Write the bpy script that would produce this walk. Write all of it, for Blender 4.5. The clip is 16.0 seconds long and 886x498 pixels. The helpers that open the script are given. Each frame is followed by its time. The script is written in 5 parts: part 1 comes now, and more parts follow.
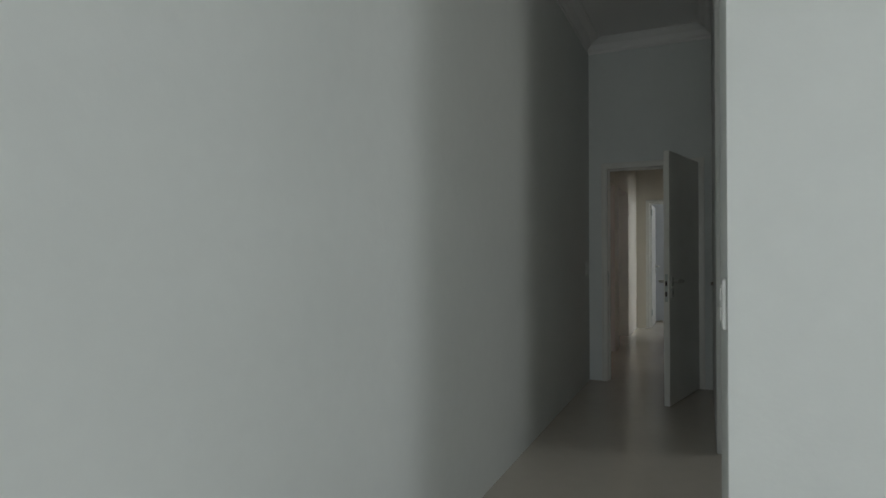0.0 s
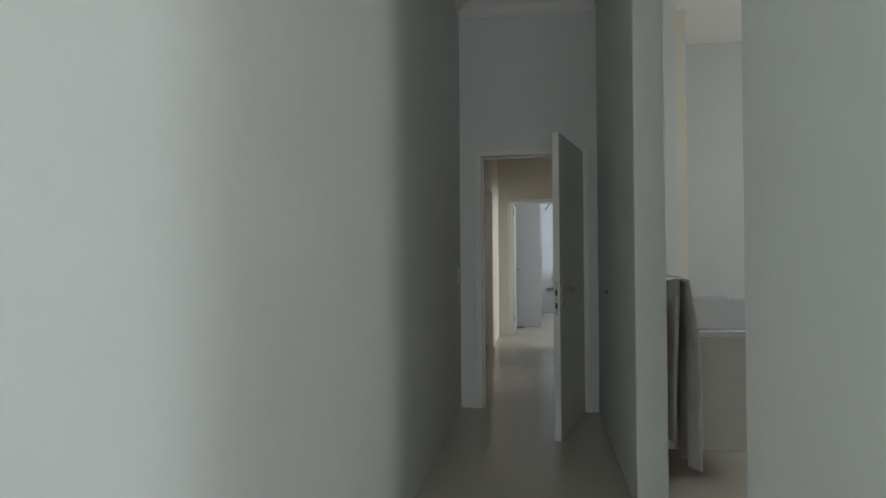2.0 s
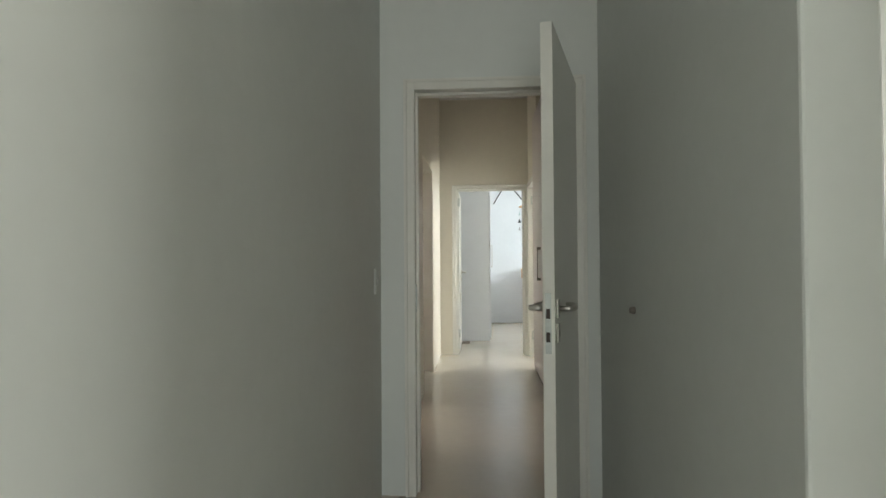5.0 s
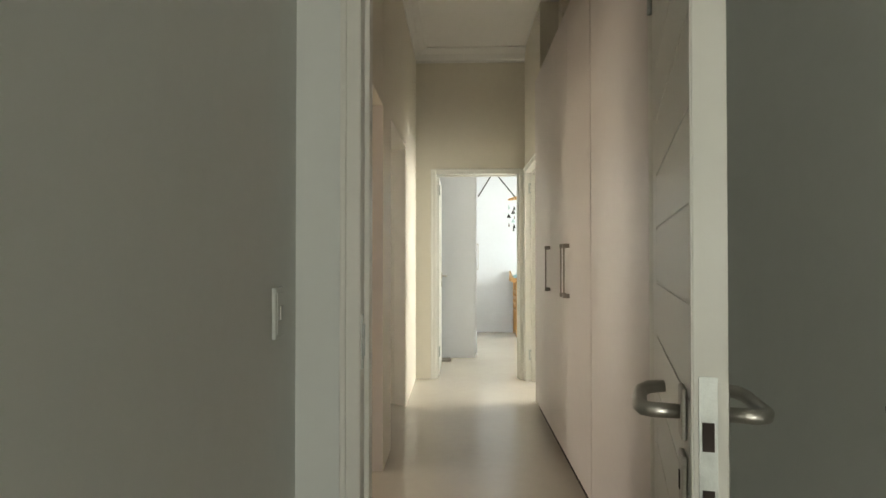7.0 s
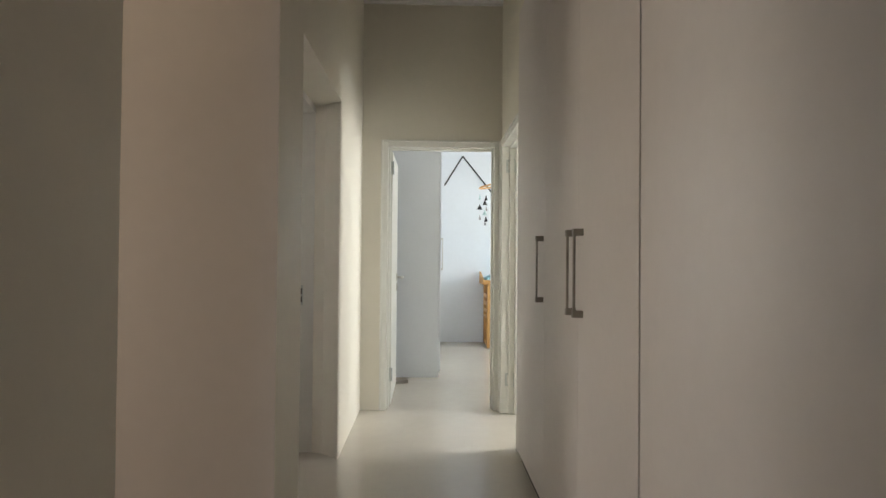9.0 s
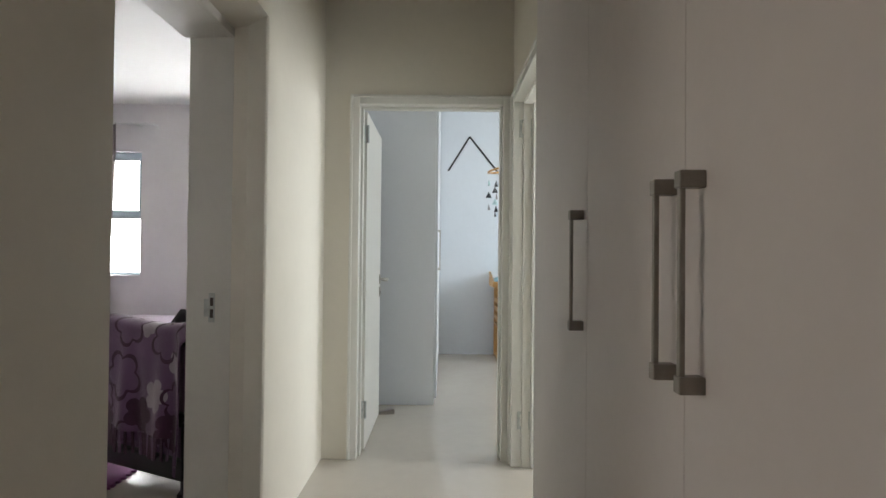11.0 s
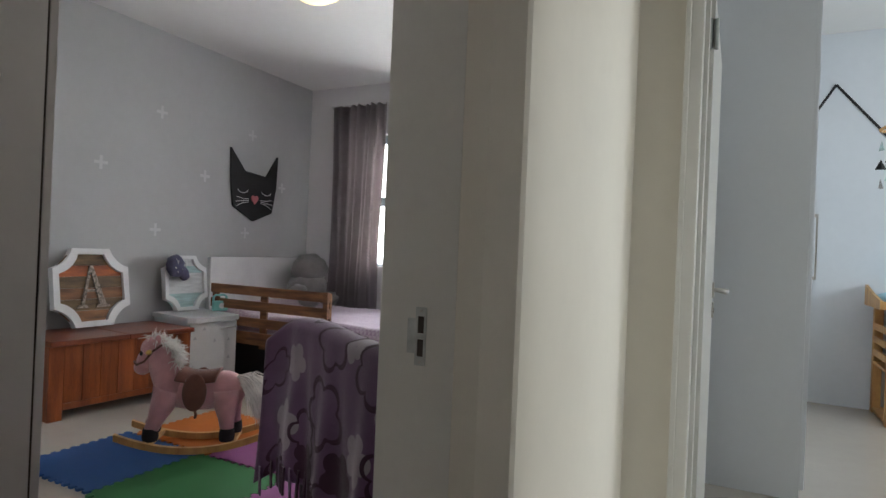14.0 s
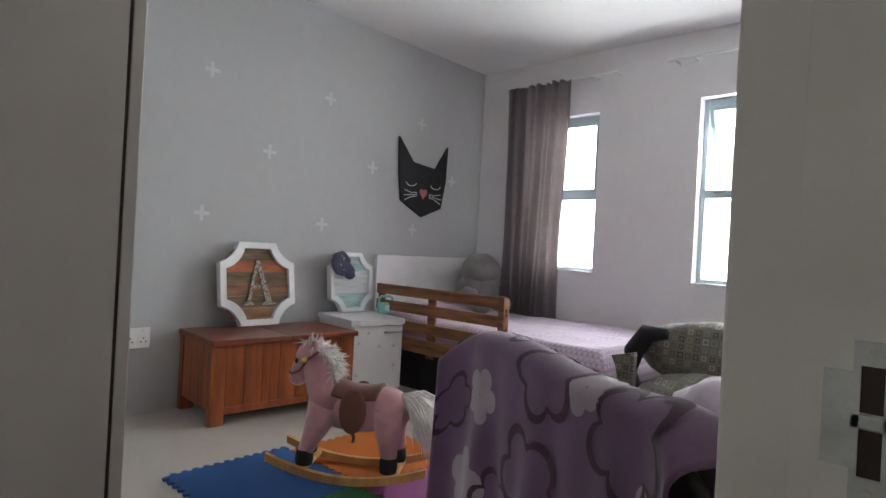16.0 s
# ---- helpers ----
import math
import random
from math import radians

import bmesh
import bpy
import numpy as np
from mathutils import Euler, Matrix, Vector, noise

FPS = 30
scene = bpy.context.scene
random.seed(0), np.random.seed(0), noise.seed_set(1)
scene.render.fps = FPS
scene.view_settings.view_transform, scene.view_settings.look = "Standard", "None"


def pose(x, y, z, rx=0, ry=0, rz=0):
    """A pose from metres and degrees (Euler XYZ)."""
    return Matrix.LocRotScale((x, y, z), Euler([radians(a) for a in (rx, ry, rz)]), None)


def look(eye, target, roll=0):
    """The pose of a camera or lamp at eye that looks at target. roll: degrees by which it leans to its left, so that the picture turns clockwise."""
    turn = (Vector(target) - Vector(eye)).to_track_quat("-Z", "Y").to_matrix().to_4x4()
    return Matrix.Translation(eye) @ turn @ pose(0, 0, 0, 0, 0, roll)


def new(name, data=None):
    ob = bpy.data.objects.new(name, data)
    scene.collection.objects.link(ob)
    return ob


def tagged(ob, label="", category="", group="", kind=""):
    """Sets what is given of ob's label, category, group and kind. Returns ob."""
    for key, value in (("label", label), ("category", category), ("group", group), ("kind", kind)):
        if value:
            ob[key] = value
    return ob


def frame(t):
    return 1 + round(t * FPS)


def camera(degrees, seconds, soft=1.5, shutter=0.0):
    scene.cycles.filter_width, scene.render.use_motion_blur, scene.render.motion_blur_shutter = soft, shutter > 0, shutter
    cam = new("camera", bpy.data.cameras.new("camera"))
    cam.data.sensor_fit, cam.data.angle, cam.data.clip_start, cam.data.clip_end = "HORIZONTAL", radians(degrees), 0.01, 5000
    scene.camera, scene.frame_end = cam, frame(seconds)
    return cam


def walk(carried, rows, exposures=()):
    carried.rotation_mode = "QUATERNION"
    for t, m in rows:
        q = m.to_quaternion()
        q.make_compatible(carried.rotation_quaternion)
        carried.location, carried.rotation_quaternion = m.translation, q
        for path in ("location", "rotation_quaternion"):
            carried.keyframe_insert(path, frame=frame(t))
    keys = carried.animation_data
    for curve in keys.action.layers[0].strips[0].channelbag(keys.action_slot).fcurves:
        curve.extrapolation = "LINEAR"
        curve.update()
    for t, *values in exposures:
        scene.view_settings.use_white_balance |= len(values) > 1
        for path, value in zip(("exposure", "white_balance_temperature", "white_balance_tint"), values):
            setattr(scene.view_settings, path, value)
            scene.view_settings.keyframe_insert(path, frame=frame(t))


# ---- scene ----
cam = camera(74.4, 16.0)
PATH = [
    (0, (1.541, -5.779, 1.228), (0.722, -3.955, 1.244), -0.1),
    (0.5, (1.399, -5.524, 1.23), (0.728, -3.64, 1.247), -0.2),
    (1, (1.306, -5.26, 1.222), (0.775, -3.332, 1.24), -0.3),
    (1.5, (1.236, -4.998, 1.226), (0.797, -3.047, 1.248), -0.5),
    (2, (1.163, -4.727, 1.234), (0.83, -2.755, 1.258), -0.4),
    (2.5, (1.137, -4.447, 1.231), (0.882, -2.464, 1.257), -0.4),
    (3, (1.107, -4.166, 1.216), (0.889, -2.178, 1.244), -0.3),
    (3.5, (1.04, -3.863, 1.188), (0.85, -1.872, 1.218), -0.2),
    (3.7, (1.045, -3.75, 1.181), (0.852, -1.76, 1.214), -0.2),
    (5.8, (1.003, -2.363, 1.197), (0.909, -0.365, 1.23), -0.3),
    (6, (1.007, -2.219, 1.201), (0.914, -0.221, 1.231), -0.2),
    (6.5, (0.978, -1.87, 1.207), (0.9, 0.128, 1.236), -0.2),
    (7, (0.944, -1.539, 1.211), (0.888, 0.46, 1.24), 0.0),
    (7.5, (0.941, -1.204, 1.188), (0.906, 0.796, 1.216), 0.2),
    (8, (0.957, -0.865, 1.182), (0.946, 1.135, 1.212), 0.3),
    (8.5, (0.969, -0.544, 1.176), (0.991, 1.455, 1.21), 0.5),
    (9, (1.028, -0.247, 1.186), (1.079, 1.752, 1.215), 0.5),
    (9.2, (1.058, -0.138, 1.19), (1.111, 1.861, 1.219), 0.5),
    (11.3, (1.205, 1.122, 1.161), (1.171, 3.122, 1.187), 0.6),
    (11.5, (1.175, 1.24, 1.158), (1.102, 3.238, 1.189), 0.8),
    (12, (1.139, 1.461, 1.16), (0.949, 3.451, 1.189), 1.2),
    (12.5, (1.128, 1.704, 1.157), (0.783, 3.674, 1.182), 1.6),
    (13, (1.067, 1.927, 1.148), (0.494, 3.843, 1.164), 1.8),
    (13.5, (0.955, 2.113, 1.144), (0.205, 3.967, 1.152), 2.2),
    (14, (0.834, 2.265, 1.13), (-0.067, 4.05, 1.133), 2.4),
    (14.5, (0.705, 2.426, 1.12), (-0.377, 4.108, 1.117), 2.8),
    (15, (0.595, 2.569, 1.112), (-0.651, 4.133, 1.103), 3.0),
    (15.5, (0.433, 2.682, 1.084), (-0.885, 4.186, 1.077), 3.2),
    (16, (0.312, 2.783, 1.062), (-1.04, 4.256, 1.061), 3.1),
]
walk(cam, [(t, look(eye, target, roll)) for t, eye, target, roll in PATH], exposures=[(0, -0.52, 6500, 10), (0.5, -0.45, 6500, 10), (1.5, -0.02, 6500, 10), (2.5, 0.4, 6500, 10), (3.5, 0.55, 6500, 10), (6, 1.58, 7500, 7), (7.5, 1.42, 7700, 8), (9, 1.1, 7000, 10), (11.5, 0.54, 6600, 10), (12.5, 0.22, 6500, 10), (14.5, 0.38, 6500, 10), (16, 0.62, 6400, 10)]
)



# ---- light ----
world = bpy.data.worlds.new("sky")
scene.world = world
world.use_nodes = True
wn = world.node_tree.nodes
sky = wn.new("ShaderNodeTexSky")
sky.sky_type, sky.sun_disc = "NISHITA", False
sky.sun_elevation, sky.sun_rotation = radians(76), radians(-45)
wn["Background"].inputs["Strength"].default_value = 0.12
world.node_tree.links.new(sky.outputs[0], wn["Background"].inputs["Color"])
sun = new("sun", bpy.data.lights.new("sun", "SUN"))
sun.data.energy, sun.data.angle, sun.data.color = 2.5, radians(0.5), (1.0, 0.95, 0.88)
sun.matrix_world = look((-2.5, 2.5, 14), (0, 0, 0))


def window_light(name, eye, target, w, h, watts, color):
    """An area lamp: daylight through a window's opening, or added fill from an unseen one."""
    lamp = bpy.data.lights.new(name, "AREA")
    lamp.shape, lamp.size, lamp.size_y, lamp.energy, lamp.color = "RECTANGLE", w, h, watts, color
    ob = new(name, lamp)
    ob.matrix_world = look(eye, target)
    return ob


DAY = (0.93, 0.97, 1.0)
COOL = (0.9, 0.96, 1.0)
window_light("window_light_bedroom", (5.28, -5.9, 1.5), (0, -5.9, 1.5), 1.0, 1.9, 44, COOL)
window_light("window_light_bedroom_back", (4.5, -9.08, 1.5), (4.5, 0, 1.5), 1.0, 1.9, 19, COOL)
# Added fill from behind, to brighten the passage; its opening is made up.
window_light("fill_light_bedroom_passage", (1.6, -9.08, 1.25), (1.6, 0, 1.25), 1.3, 2.3, 39, COOL)
window_light("window_light_bath", (4.88, -0.9, 1.8), (0, -0.9, 2.5), 1.1, 1.0, 22, (0.97, 0.99, 0.97))
window_light("window_light_kids_a", (-2.35, 7.42, 1.6), (-2.35, 0, 1.6), 0.62, 1.36, 37, DAY)
window_light("window_light_kids_b", (-0.92, 7.42, 1.6), (-0.92, 0, 1.6), 0.62, 1.4, 37, DAY)
window_light("window_light_nursery", (4.28, 6.4, 1.7), (0, 6.4, 1.5), 1.5, 1.3, 37, (0.88, 0.95, 1.0))
window_light("window_light_side_room", (4.28, 3.9, 1.6), (0, 3.9, 1.5), 0.8, 1.2, 41, DAY)
# Unseen warm source added at the side passage's end to light the corridor.
window_light("added_light_passage", (-2.58, 1.3, 1.5), (5, 1.3, 2.6), 0.9, 1.7, 10, (1.0, 0.91, 0.80))


# ---- materials ----
def material(name, color, rough=0.5, metal=0.0, vary=0.06, scale=6.0, bump=0.0, bump_scale=120.0, coat=0.0, grain=None, per_object=0.0, sheen=0.0, stretch=None):
    """A surface with stains at a large scale, grain at a small one, and a fine relief."""
    m = bpy.data.materials.new(name)
    m.use_nodes = True
    n, l = m.node_tree.nodes, m.node_tree.links
    b = n["Principled BSDF"]
    b.inputs["Metallic"].default_value = metal
    b.inputs["Coat Weight"].default_value = coat
    b.inputs["Sheen Weight"].default_value = sheen
    tc = n.new("ShaderNodeTexCoord")
    src = tc.outputs["Object"]
    if stretch:
        mp = n.new("ShaderNodeMapping")
        mp.inputs["Scale"].default_value = stretch
        l.new(src, mp.inputs["Vector"])
        src = mp.outputs[0]
    big, fine = n.new("ShaderNodeTexNoise"), n.new("ShaderNodeTexNoise")
    big.inputs["Scale"].default_value, big.inputs["Detail"].default_value = scale, 6
    fine.inputs["Scale"].default_value, fine.inputs["Detail"].default_value = scale * 14, 4
    l.new(src, big.inputs["Vector"])
    l.new(src, fine.inputs["Vector"])
    mix = n.new("ShaderNodeMath")
    mix.operation = "MULTIPLY_ADD"
    mix.inputs[1].default_value = 0.35
    l.new(fine.outputs[0], mix.inputs[0])
    l.new(big.outputs[0], mix.inputs[2])
    ramp = n.new("ShaderNodeValToRGB")
    dark = grain or tuple(c * (1 - 2.2 * vary) for c in color)
    light = tuple(min(1, c * (1 + 1.2 * vary)) for c in color)
    ramp.color_ramp.elements[0].position, ramp.color_ramp.elements[1].position = 0.45, 0.9
    ramp.color_ramp.elements[0].color, ramp.color_ramp.elements[1].color = (*dark, 1), (*light, 1)
    l.new(mix.outputs[0], ramp.inputs[0])
    col = ramp.outputs[0]
    if per_object:
        info, hsv, mr = n.new("ShaderNodeObjectInfo"), n.new("ShaderNodeHueSaturation"), n.new("ShaderNodeMapRange")
        mr.inputs[3].default_value, mr.inputs[4].default_value = 1 - per_object, 1 + per_object
        l.new(info.outputs["Random"], mr.inputs[0])
        l.new(mr.outputs[0], hsv.inputs["Value"])
        l.new(col, hsv.inputs["Color"])
        col = hsv.outputs[0]
    l.new(col, b.inputs["Base Color"])
    rr = n.new("ShaderNodeMapRange")
    rr.inputs[3].default_value, rr.inputs[4].default_value = max(0.02, rough - 0.06), min(1, rough + 0.08)
    l.new(big.outputs[0], rr.inputs[0])
    l.new(rr.outputs[0], b.inputs["Roughness"])
    if bump:
        bn, bp = n.new("ShaderNodeTexNoise"), n.new("ShaderNodeBump")
        bn.inputs["Scale"].default_value, bn.inputs["Detail"].default_value = bump_scale, 5
        bp.inputs["Strength"].default_value, bp.inputs["Distance"].default_value = bump, 0.004
        l.new(src, bn.inputs["Vector"])
        l.new(bn.outputs[0], bp.inputs["Height"])
        l.new(bp.outputs[0], b.inputs["Normal"])
    return m


WALL = material("wall_paint", (0.71, 0.73, 0.705), 0.6, vary=0.02, scale=1.3, bump=0.12, bump_scale=60)
WARM = material("corridor_paint", (0.76, 0.715, 0.62), 0.5, vary=0.02, scale=1.3, bump=0.12, bump_scale=60)
KIDW = material("white_room_paint", (0.78, 0.76, 0.77), 0.6, vary=0.02, scale=1.3, bump=0.12, bump_scale=60)
GREYW = material("grey_wall_paint", (0.50, 0.505, 0.505), 0.6, vary=0.03, scale=1.1, bump=0.12, bump_scale=60)
NURS = material("nursery_paint", (0.74, 0.78, 0.82), 0.55, vary=0.02, scale=1.3, bump=0.1, bump_scale=60)
CEIL = material("ceiling_paint", (0.8, 0.79, 0.77), 0.7, vary=0.015, scale=1.0, bump=0.08, bump_scale=50)
FLOOR = material("poured_floor", (0.56, 0.515, 0.45), 0.2, vary=0.03, scale=0.9, bump=0.05, bump_scale=9)
ENAMEL = material("door_enamel", (0.76, 0.75, 0.70), 0.32, vary=0.02, scale=3, bump=0.06, bump_scale=40)
CUP = material("cupboard_laminate", (0.72, 0.67, 0.655), 0.52, vary=0.02, scale=2, bump=0.04, bump_scale=80)
WARD = material("wardrobe_laminate", (0.74, 0.76, 0.8), 0.4, vary=0.015, scale=2, bump=0.03, bump_scale=80)
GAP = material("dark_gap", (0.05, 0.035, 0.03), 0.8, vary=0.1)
STEEL = material("brushed_steel", (0.55, 0.53, 0.5), 0.34, 1.0, vary=0.06, scale=20, stretch=(1, 1, 8))
GALV = material("galvanised_plate", (0.55, 0.58, 0.56), 0.45, 0.7, vary=0.1, scale=30)
PEWTER = material("pewter_handle", (0.3, 0.265, 0.235), 0.42, 0.75, vary=0.08, scale=30)
CHROME = material("chrome", (0.75, 0.76, 0.78), 0.1, 1.0, vary=0.02)
PLAST = material("white_plastic", (0.8, 0.8, 0.77), 0.35, vary=0.02)
BLACK = material("black_plastic", (0.02, 0.02, 0.022), 0.4, vary=0.1)
BLACKM = material("matt_black_board", (0.018, 0.018, 0.02), 0.7, vary=0.15, scale=9)
TOWEL = material("taupe_towel", (0.50, 0.465, 0.45), 0.95, vary=0.1, scale=8, bump=0.9, bump_scale=260, sheen=0.4)
CERAM = material("white_ceramic", (0.85, 0.86, 0.87), 0.12, vary=0.01, coat=0.4)
BATHW = material("bathroom_paint", (0.60, 0.62, 0.605), 0.5, vary=0.02, scale=1.2, bump=0.1, bump_scale=60)
VANITY = material("vanity_laminate", (0.72, 0.72, 0.66), 0.4, vary=0.02)
DKWOOD = material("dark_timber", (0.05, 0.028, 0.018), 0.5, vary=0.2, scale=6, stretch=(8, 8, 1))
SHELFW = material("shelf_timber", (0.42, 0.22, 0.09), 0.45, vary=0.15, scale=5, stretch=(1, 9, 9))
MAHOG = material("red_timber", (0.33, 0.085, 0.02), 0.36, vary=0.22, scale=3.5, grain=(0.17, 0.036, 0.010), bump=0.15, bump_scale=30, coat=0.15, per_object=0.08, stretch=(6, 6, 0.7))
MAHTOP = material("red_timber_top", (0.23, 0.05, 0.016), 0.3, vary=0.22, scale=3.5, grain=(0.12, 0.027, 0.009), bump=0.1, bump_scale=30, coat=0.25, per_object=0.12, stretch=(6, 0.7, 6))
PALLET = material("pallet_timber", (0.27, 0.12, 0.048), 0.6, vary=0.28, scale=5, grain=(0.09, 0.036, 0.016), bump=0.25, bump_scale=40, per_object=0.15, stretch=(0.8, 7, 7))
PINE = material("pine_timber", (0.62, 0.36, 0.13), 0.42, vary=0.12, scale=3, grain=(0.45, 0.22, 0.07), bump=0.1, per_object=0.1, stretch=(5, 5, 1))
WHITEP = material("white_painted_wood", (0.78, 0.78, 0.78), 0.4, vary=0.03, scale=5, bump=0.1, bump_scale=50)
PINK = material("pink_plush", (0.66, 0.33, 0.35), 0.95, vary=0.08, scale=14, bump=1.0, bump_scale=320, sheen=0.5)
BROWN = material("brown_saddle_felt", (0.18, 0.07, 0.05), 0.9, vary=0.12, scale=14, bump=0.6, bump_scale=250, sheen=0.3)
HAIR = material("cream_hair", (0.86, 0.82, 0.78), 0.8, vary=0.1, scale=20, sheen=0.4)
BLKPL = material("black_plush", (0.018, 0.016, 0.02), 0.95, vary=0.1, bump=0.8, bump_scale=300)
GOLD = material("brass_bit", (0.75, 0.5, 0.16), 0.3, 0.9, vary=0.05)
FLEECE = material("purple_fleece", (0.155, 0.075, 0.165), 0.95, vary=0.1, scale=8, bump=0.35, bump_scale=420, sheen=0.5)
FLEECE_D = material("plum_fleece", (0.055, 0.012, 0.042), 0.95, vary=0.1, scale=10, bump=0.35, bump_scale=420, sheen=0.3)
FLEECE_W = material("lilac_white_fleece", (0.40, 0.34, 0.39), 0.95, vary=0.08, scale=10, bump=0.35, bump_scale=420, sheen=0.5)
CURT = material("grey_curtain", (0.22, 0.195, 0.215), 0.9, vary=0.08, scale=10, bump=0.4, bump_scale=300, sheen=0.2)
cn, cl = CURT.node_tree.nodes, CURT.node_tree.links
tr, mxs = cn.new("ShaderNodeBsdfTranslucent"), cn.new("ShaderNodeMixShader")
tr.inputs["Color"].default_value, mxs.inputs[0].default_value = (0.44, 0.39, 0.38, 1), 0.5
cl.new(cn["Principled BSDF"].outputs[0], mxs.inputs[1])
cl.new(tr.outputs[0], mxs.inputs[2])
cl.new(mxs.outputs[0], cn["Material Output"].inputs["Surface"])
ALU = material("grey_blue_aluminium", (0.44, 0.53, 0.57), 0.4, 0.3, vary=0.04)
TEDDY = material("grey_plush", (0.26, 0.245, 0.24), 0.95, vary=0.1, scale=12, bump=1.0, bump_scale=260, sheen=0.4)
CYAN = material("turquoise_cloth", (0.30, 0.62, 0.75), 0.85, vary=0.08, scale=9, bump=0.5, bump_scale=240, sheen=0.3)
STICK = material("white_vinyl_sticker", (0.63, 0.63, 0.63), 0.5, vary=0.03)
PINKW = material("pinkish_passage_paint", (0.66, 0.60, 0.575), 0.55, vary=0.02, scale=1.3, bump=0.12, bump_scale=60)
CROSS = material("pale_grey_vinyl", (0.56, 0.56, 0.58), 0.5, vary=0.05)
WARDK = material("kids_wardrobe_laminate", (0.56, 0.535, 0.52), 0.45, vary=0.02, scale=2)
TEAL = material("turquoise_plastic", (0.22, 0.55, 0.52), 0.4, vary=0.05)
CAPC = material("navy_print_cloth", (0.10, 0.10, 0.17), 0.85, vary=0.15, scale=30)
EVA = {}
for key, c in (("blue", (0.022, 0.095, 0.29)), ("green", (0.025, 0.16, 0.045)), ("orange", (0.54, 0.145, 0.012)), ("magenta", (0.31, 0.08, 0.25))):
    EVA[key] = material(key + "_foam", c, 0.75, vary=0.05, scale=8, bump=0.5, bump_scale=400)
MATG = material("grey_bath_mat", (0.30, 0.30, 0.295), 0.95, vary=0.2, scale=30, bump=1.0, bump_scale=90)


def check_cloth(name, a, b, size):
    m = bpy.data.materials.new(name)
    m.use_nodes = True
    n, l = m.node_tree.nodes, m.node_tree.links
    p = n["Principled BSDF"]
    p.inputs["Roughness"].default_value, p.inputs["Sheen Weight"].default_value = 0.9, 0.3
    tc, mp, ch, no, mx = n.new("ShaderNodeTexCoord"), n.new("ShaderNodeMapping"), n.new("ShaderNodeTexChecker"), n.new("ShaderNodeTexNoise"), n.new("ShaderNodeMixRGB")
    mp.inputs["Rotation"].default_value = (0, 0, radians(45))
    ch.inputs["Scale"].default_value = size
    ch.inputs["Color1"].default_value, ch.inputs["Color2"].default_value = (*a, 1), (*b, 1)
    no.inputs["Scale"].default_value = 9
    mx.blend_type, mx.inputs[0].default_value = "MULTIPLY", 0.25
    l.new(tc.outputs["Object"], mp.inputs[0])
    l.new(mp.outputs[0], ch.inputs[0])
    l.new(ch.outputs[0], mx.inputs[1])
    l.new(no.outputs[0], mx.inputs[2])
    l.new(mx.outputs[0], p.inputs["Base Color"])
    return m


SHEET = check_cloth("lilac_trellis_bedspread", (0.60, 0.50, 0.58), (0.43, 0.31, 0.43), 40)


def square_print(name, ground, tones, cells):
    """Cloth with a square or a square ring in each cell, in tones that differ from cell to cell."""
    m = bpy.data.materials.new(name)
    m.use_nodes = True
    n, l = m.node_tree.nodes, m.node_tree.links
    p = n["Principled BSDF"]
    p.inputs["Roughness"].default_value, p.inputs["Sheen Weight"].default_value = 0.9, 0.3

    def calc(op, a, b):
        q = n.new("ShaderNodeMath")
        q.operation = op
        for i, v in enumerate((a, b)):
            if isinstance(v, (int, float)):
                q.inputs[i].default_value = v
            else:
                l.new(v, q.inputs[i])
        return q.outputs[0]
    tc, sp, cb = n.new("ShaderNodeTexCoord"), n.new("ShaderNodeSeparateXYZ"), n.new("ShaderNodeCombineXYZ")
    l.new(tc.outputs["Object"], sp.inputs[0])
    side = []
    for axis in (0, 2):
        c = calc("MULTIPLY", sp.outputs[axis], cells)
        l.new(calc("FLOOR", c, 0), cb.inputs[axis])
        side.append(calc("ABSOLUTE", calc("SUBTRACT", calc("FRACT", c, 0), 0.5), 0))
    d = calc("MAXIMUM", side[0], side[1])
    wn_ = n.new("ShaderNodeTexWhiteNoise")
    l.new(cb.outputs[0], wn_.inputs["Vector"])
    pick = wn_.outputs["Value"]
    outer = calc("ADD", 0.24, calc("MULTIPLY", pick, 0.14))
    ring = calc("MULTIPLY", calc("LESS_THAN", d, outer), calc("GREATER_THAN", d, calc("MULTIPLY", outer, 0.62)))
    ramp = n.new("ShaderNodeValToRGB")
    ramp.color_ramp.interpolation = "CONSTANT"
    for i, t in enumerate(tones):
        e = ramp.color_ramp.elements[i] if i < 2 else ramp.color_ramp.elements.new(i / len(tones))
        e.position, e.color = i / len(tones), (*t, 1)
    l.new(calc("FRACT", calc("MULTIPLY", pick, 7.3), 0), ramp.inputs[0])
    mx = n.new("ShaderNodeMixRGB")
    mx.inputs[1].default_value = (*ground, 1)
    l.new(ring, mx.inputs[0])
    l.new(ramp.outputs[0], mx.inputs[2])
    l.new(mx.outputs[0], p.inputs["Base Color"])
    return m


PRINT = square_print("olive_square_print", (0.15, 0.14, 0.11), ((0.03, 0.03, 0.03), (0.34, 0.33, 0.27), (0.10, 0.07, 0.05), (0.22, 0.23, 0.14)), 22)



def glass_material():
    m = bpy.data.materials.new("window_glass")
    m.use_nodes = True
    p = m.node_tree.nodes["Principled BSDF"]
    p.inputs["Transmission Weight"].default_value, p.inputs["Roughness"].default_value, p.inputs["IOR"].default_value = 1.0, 0.0, 1.45
    return m


GLASS = glass_material()


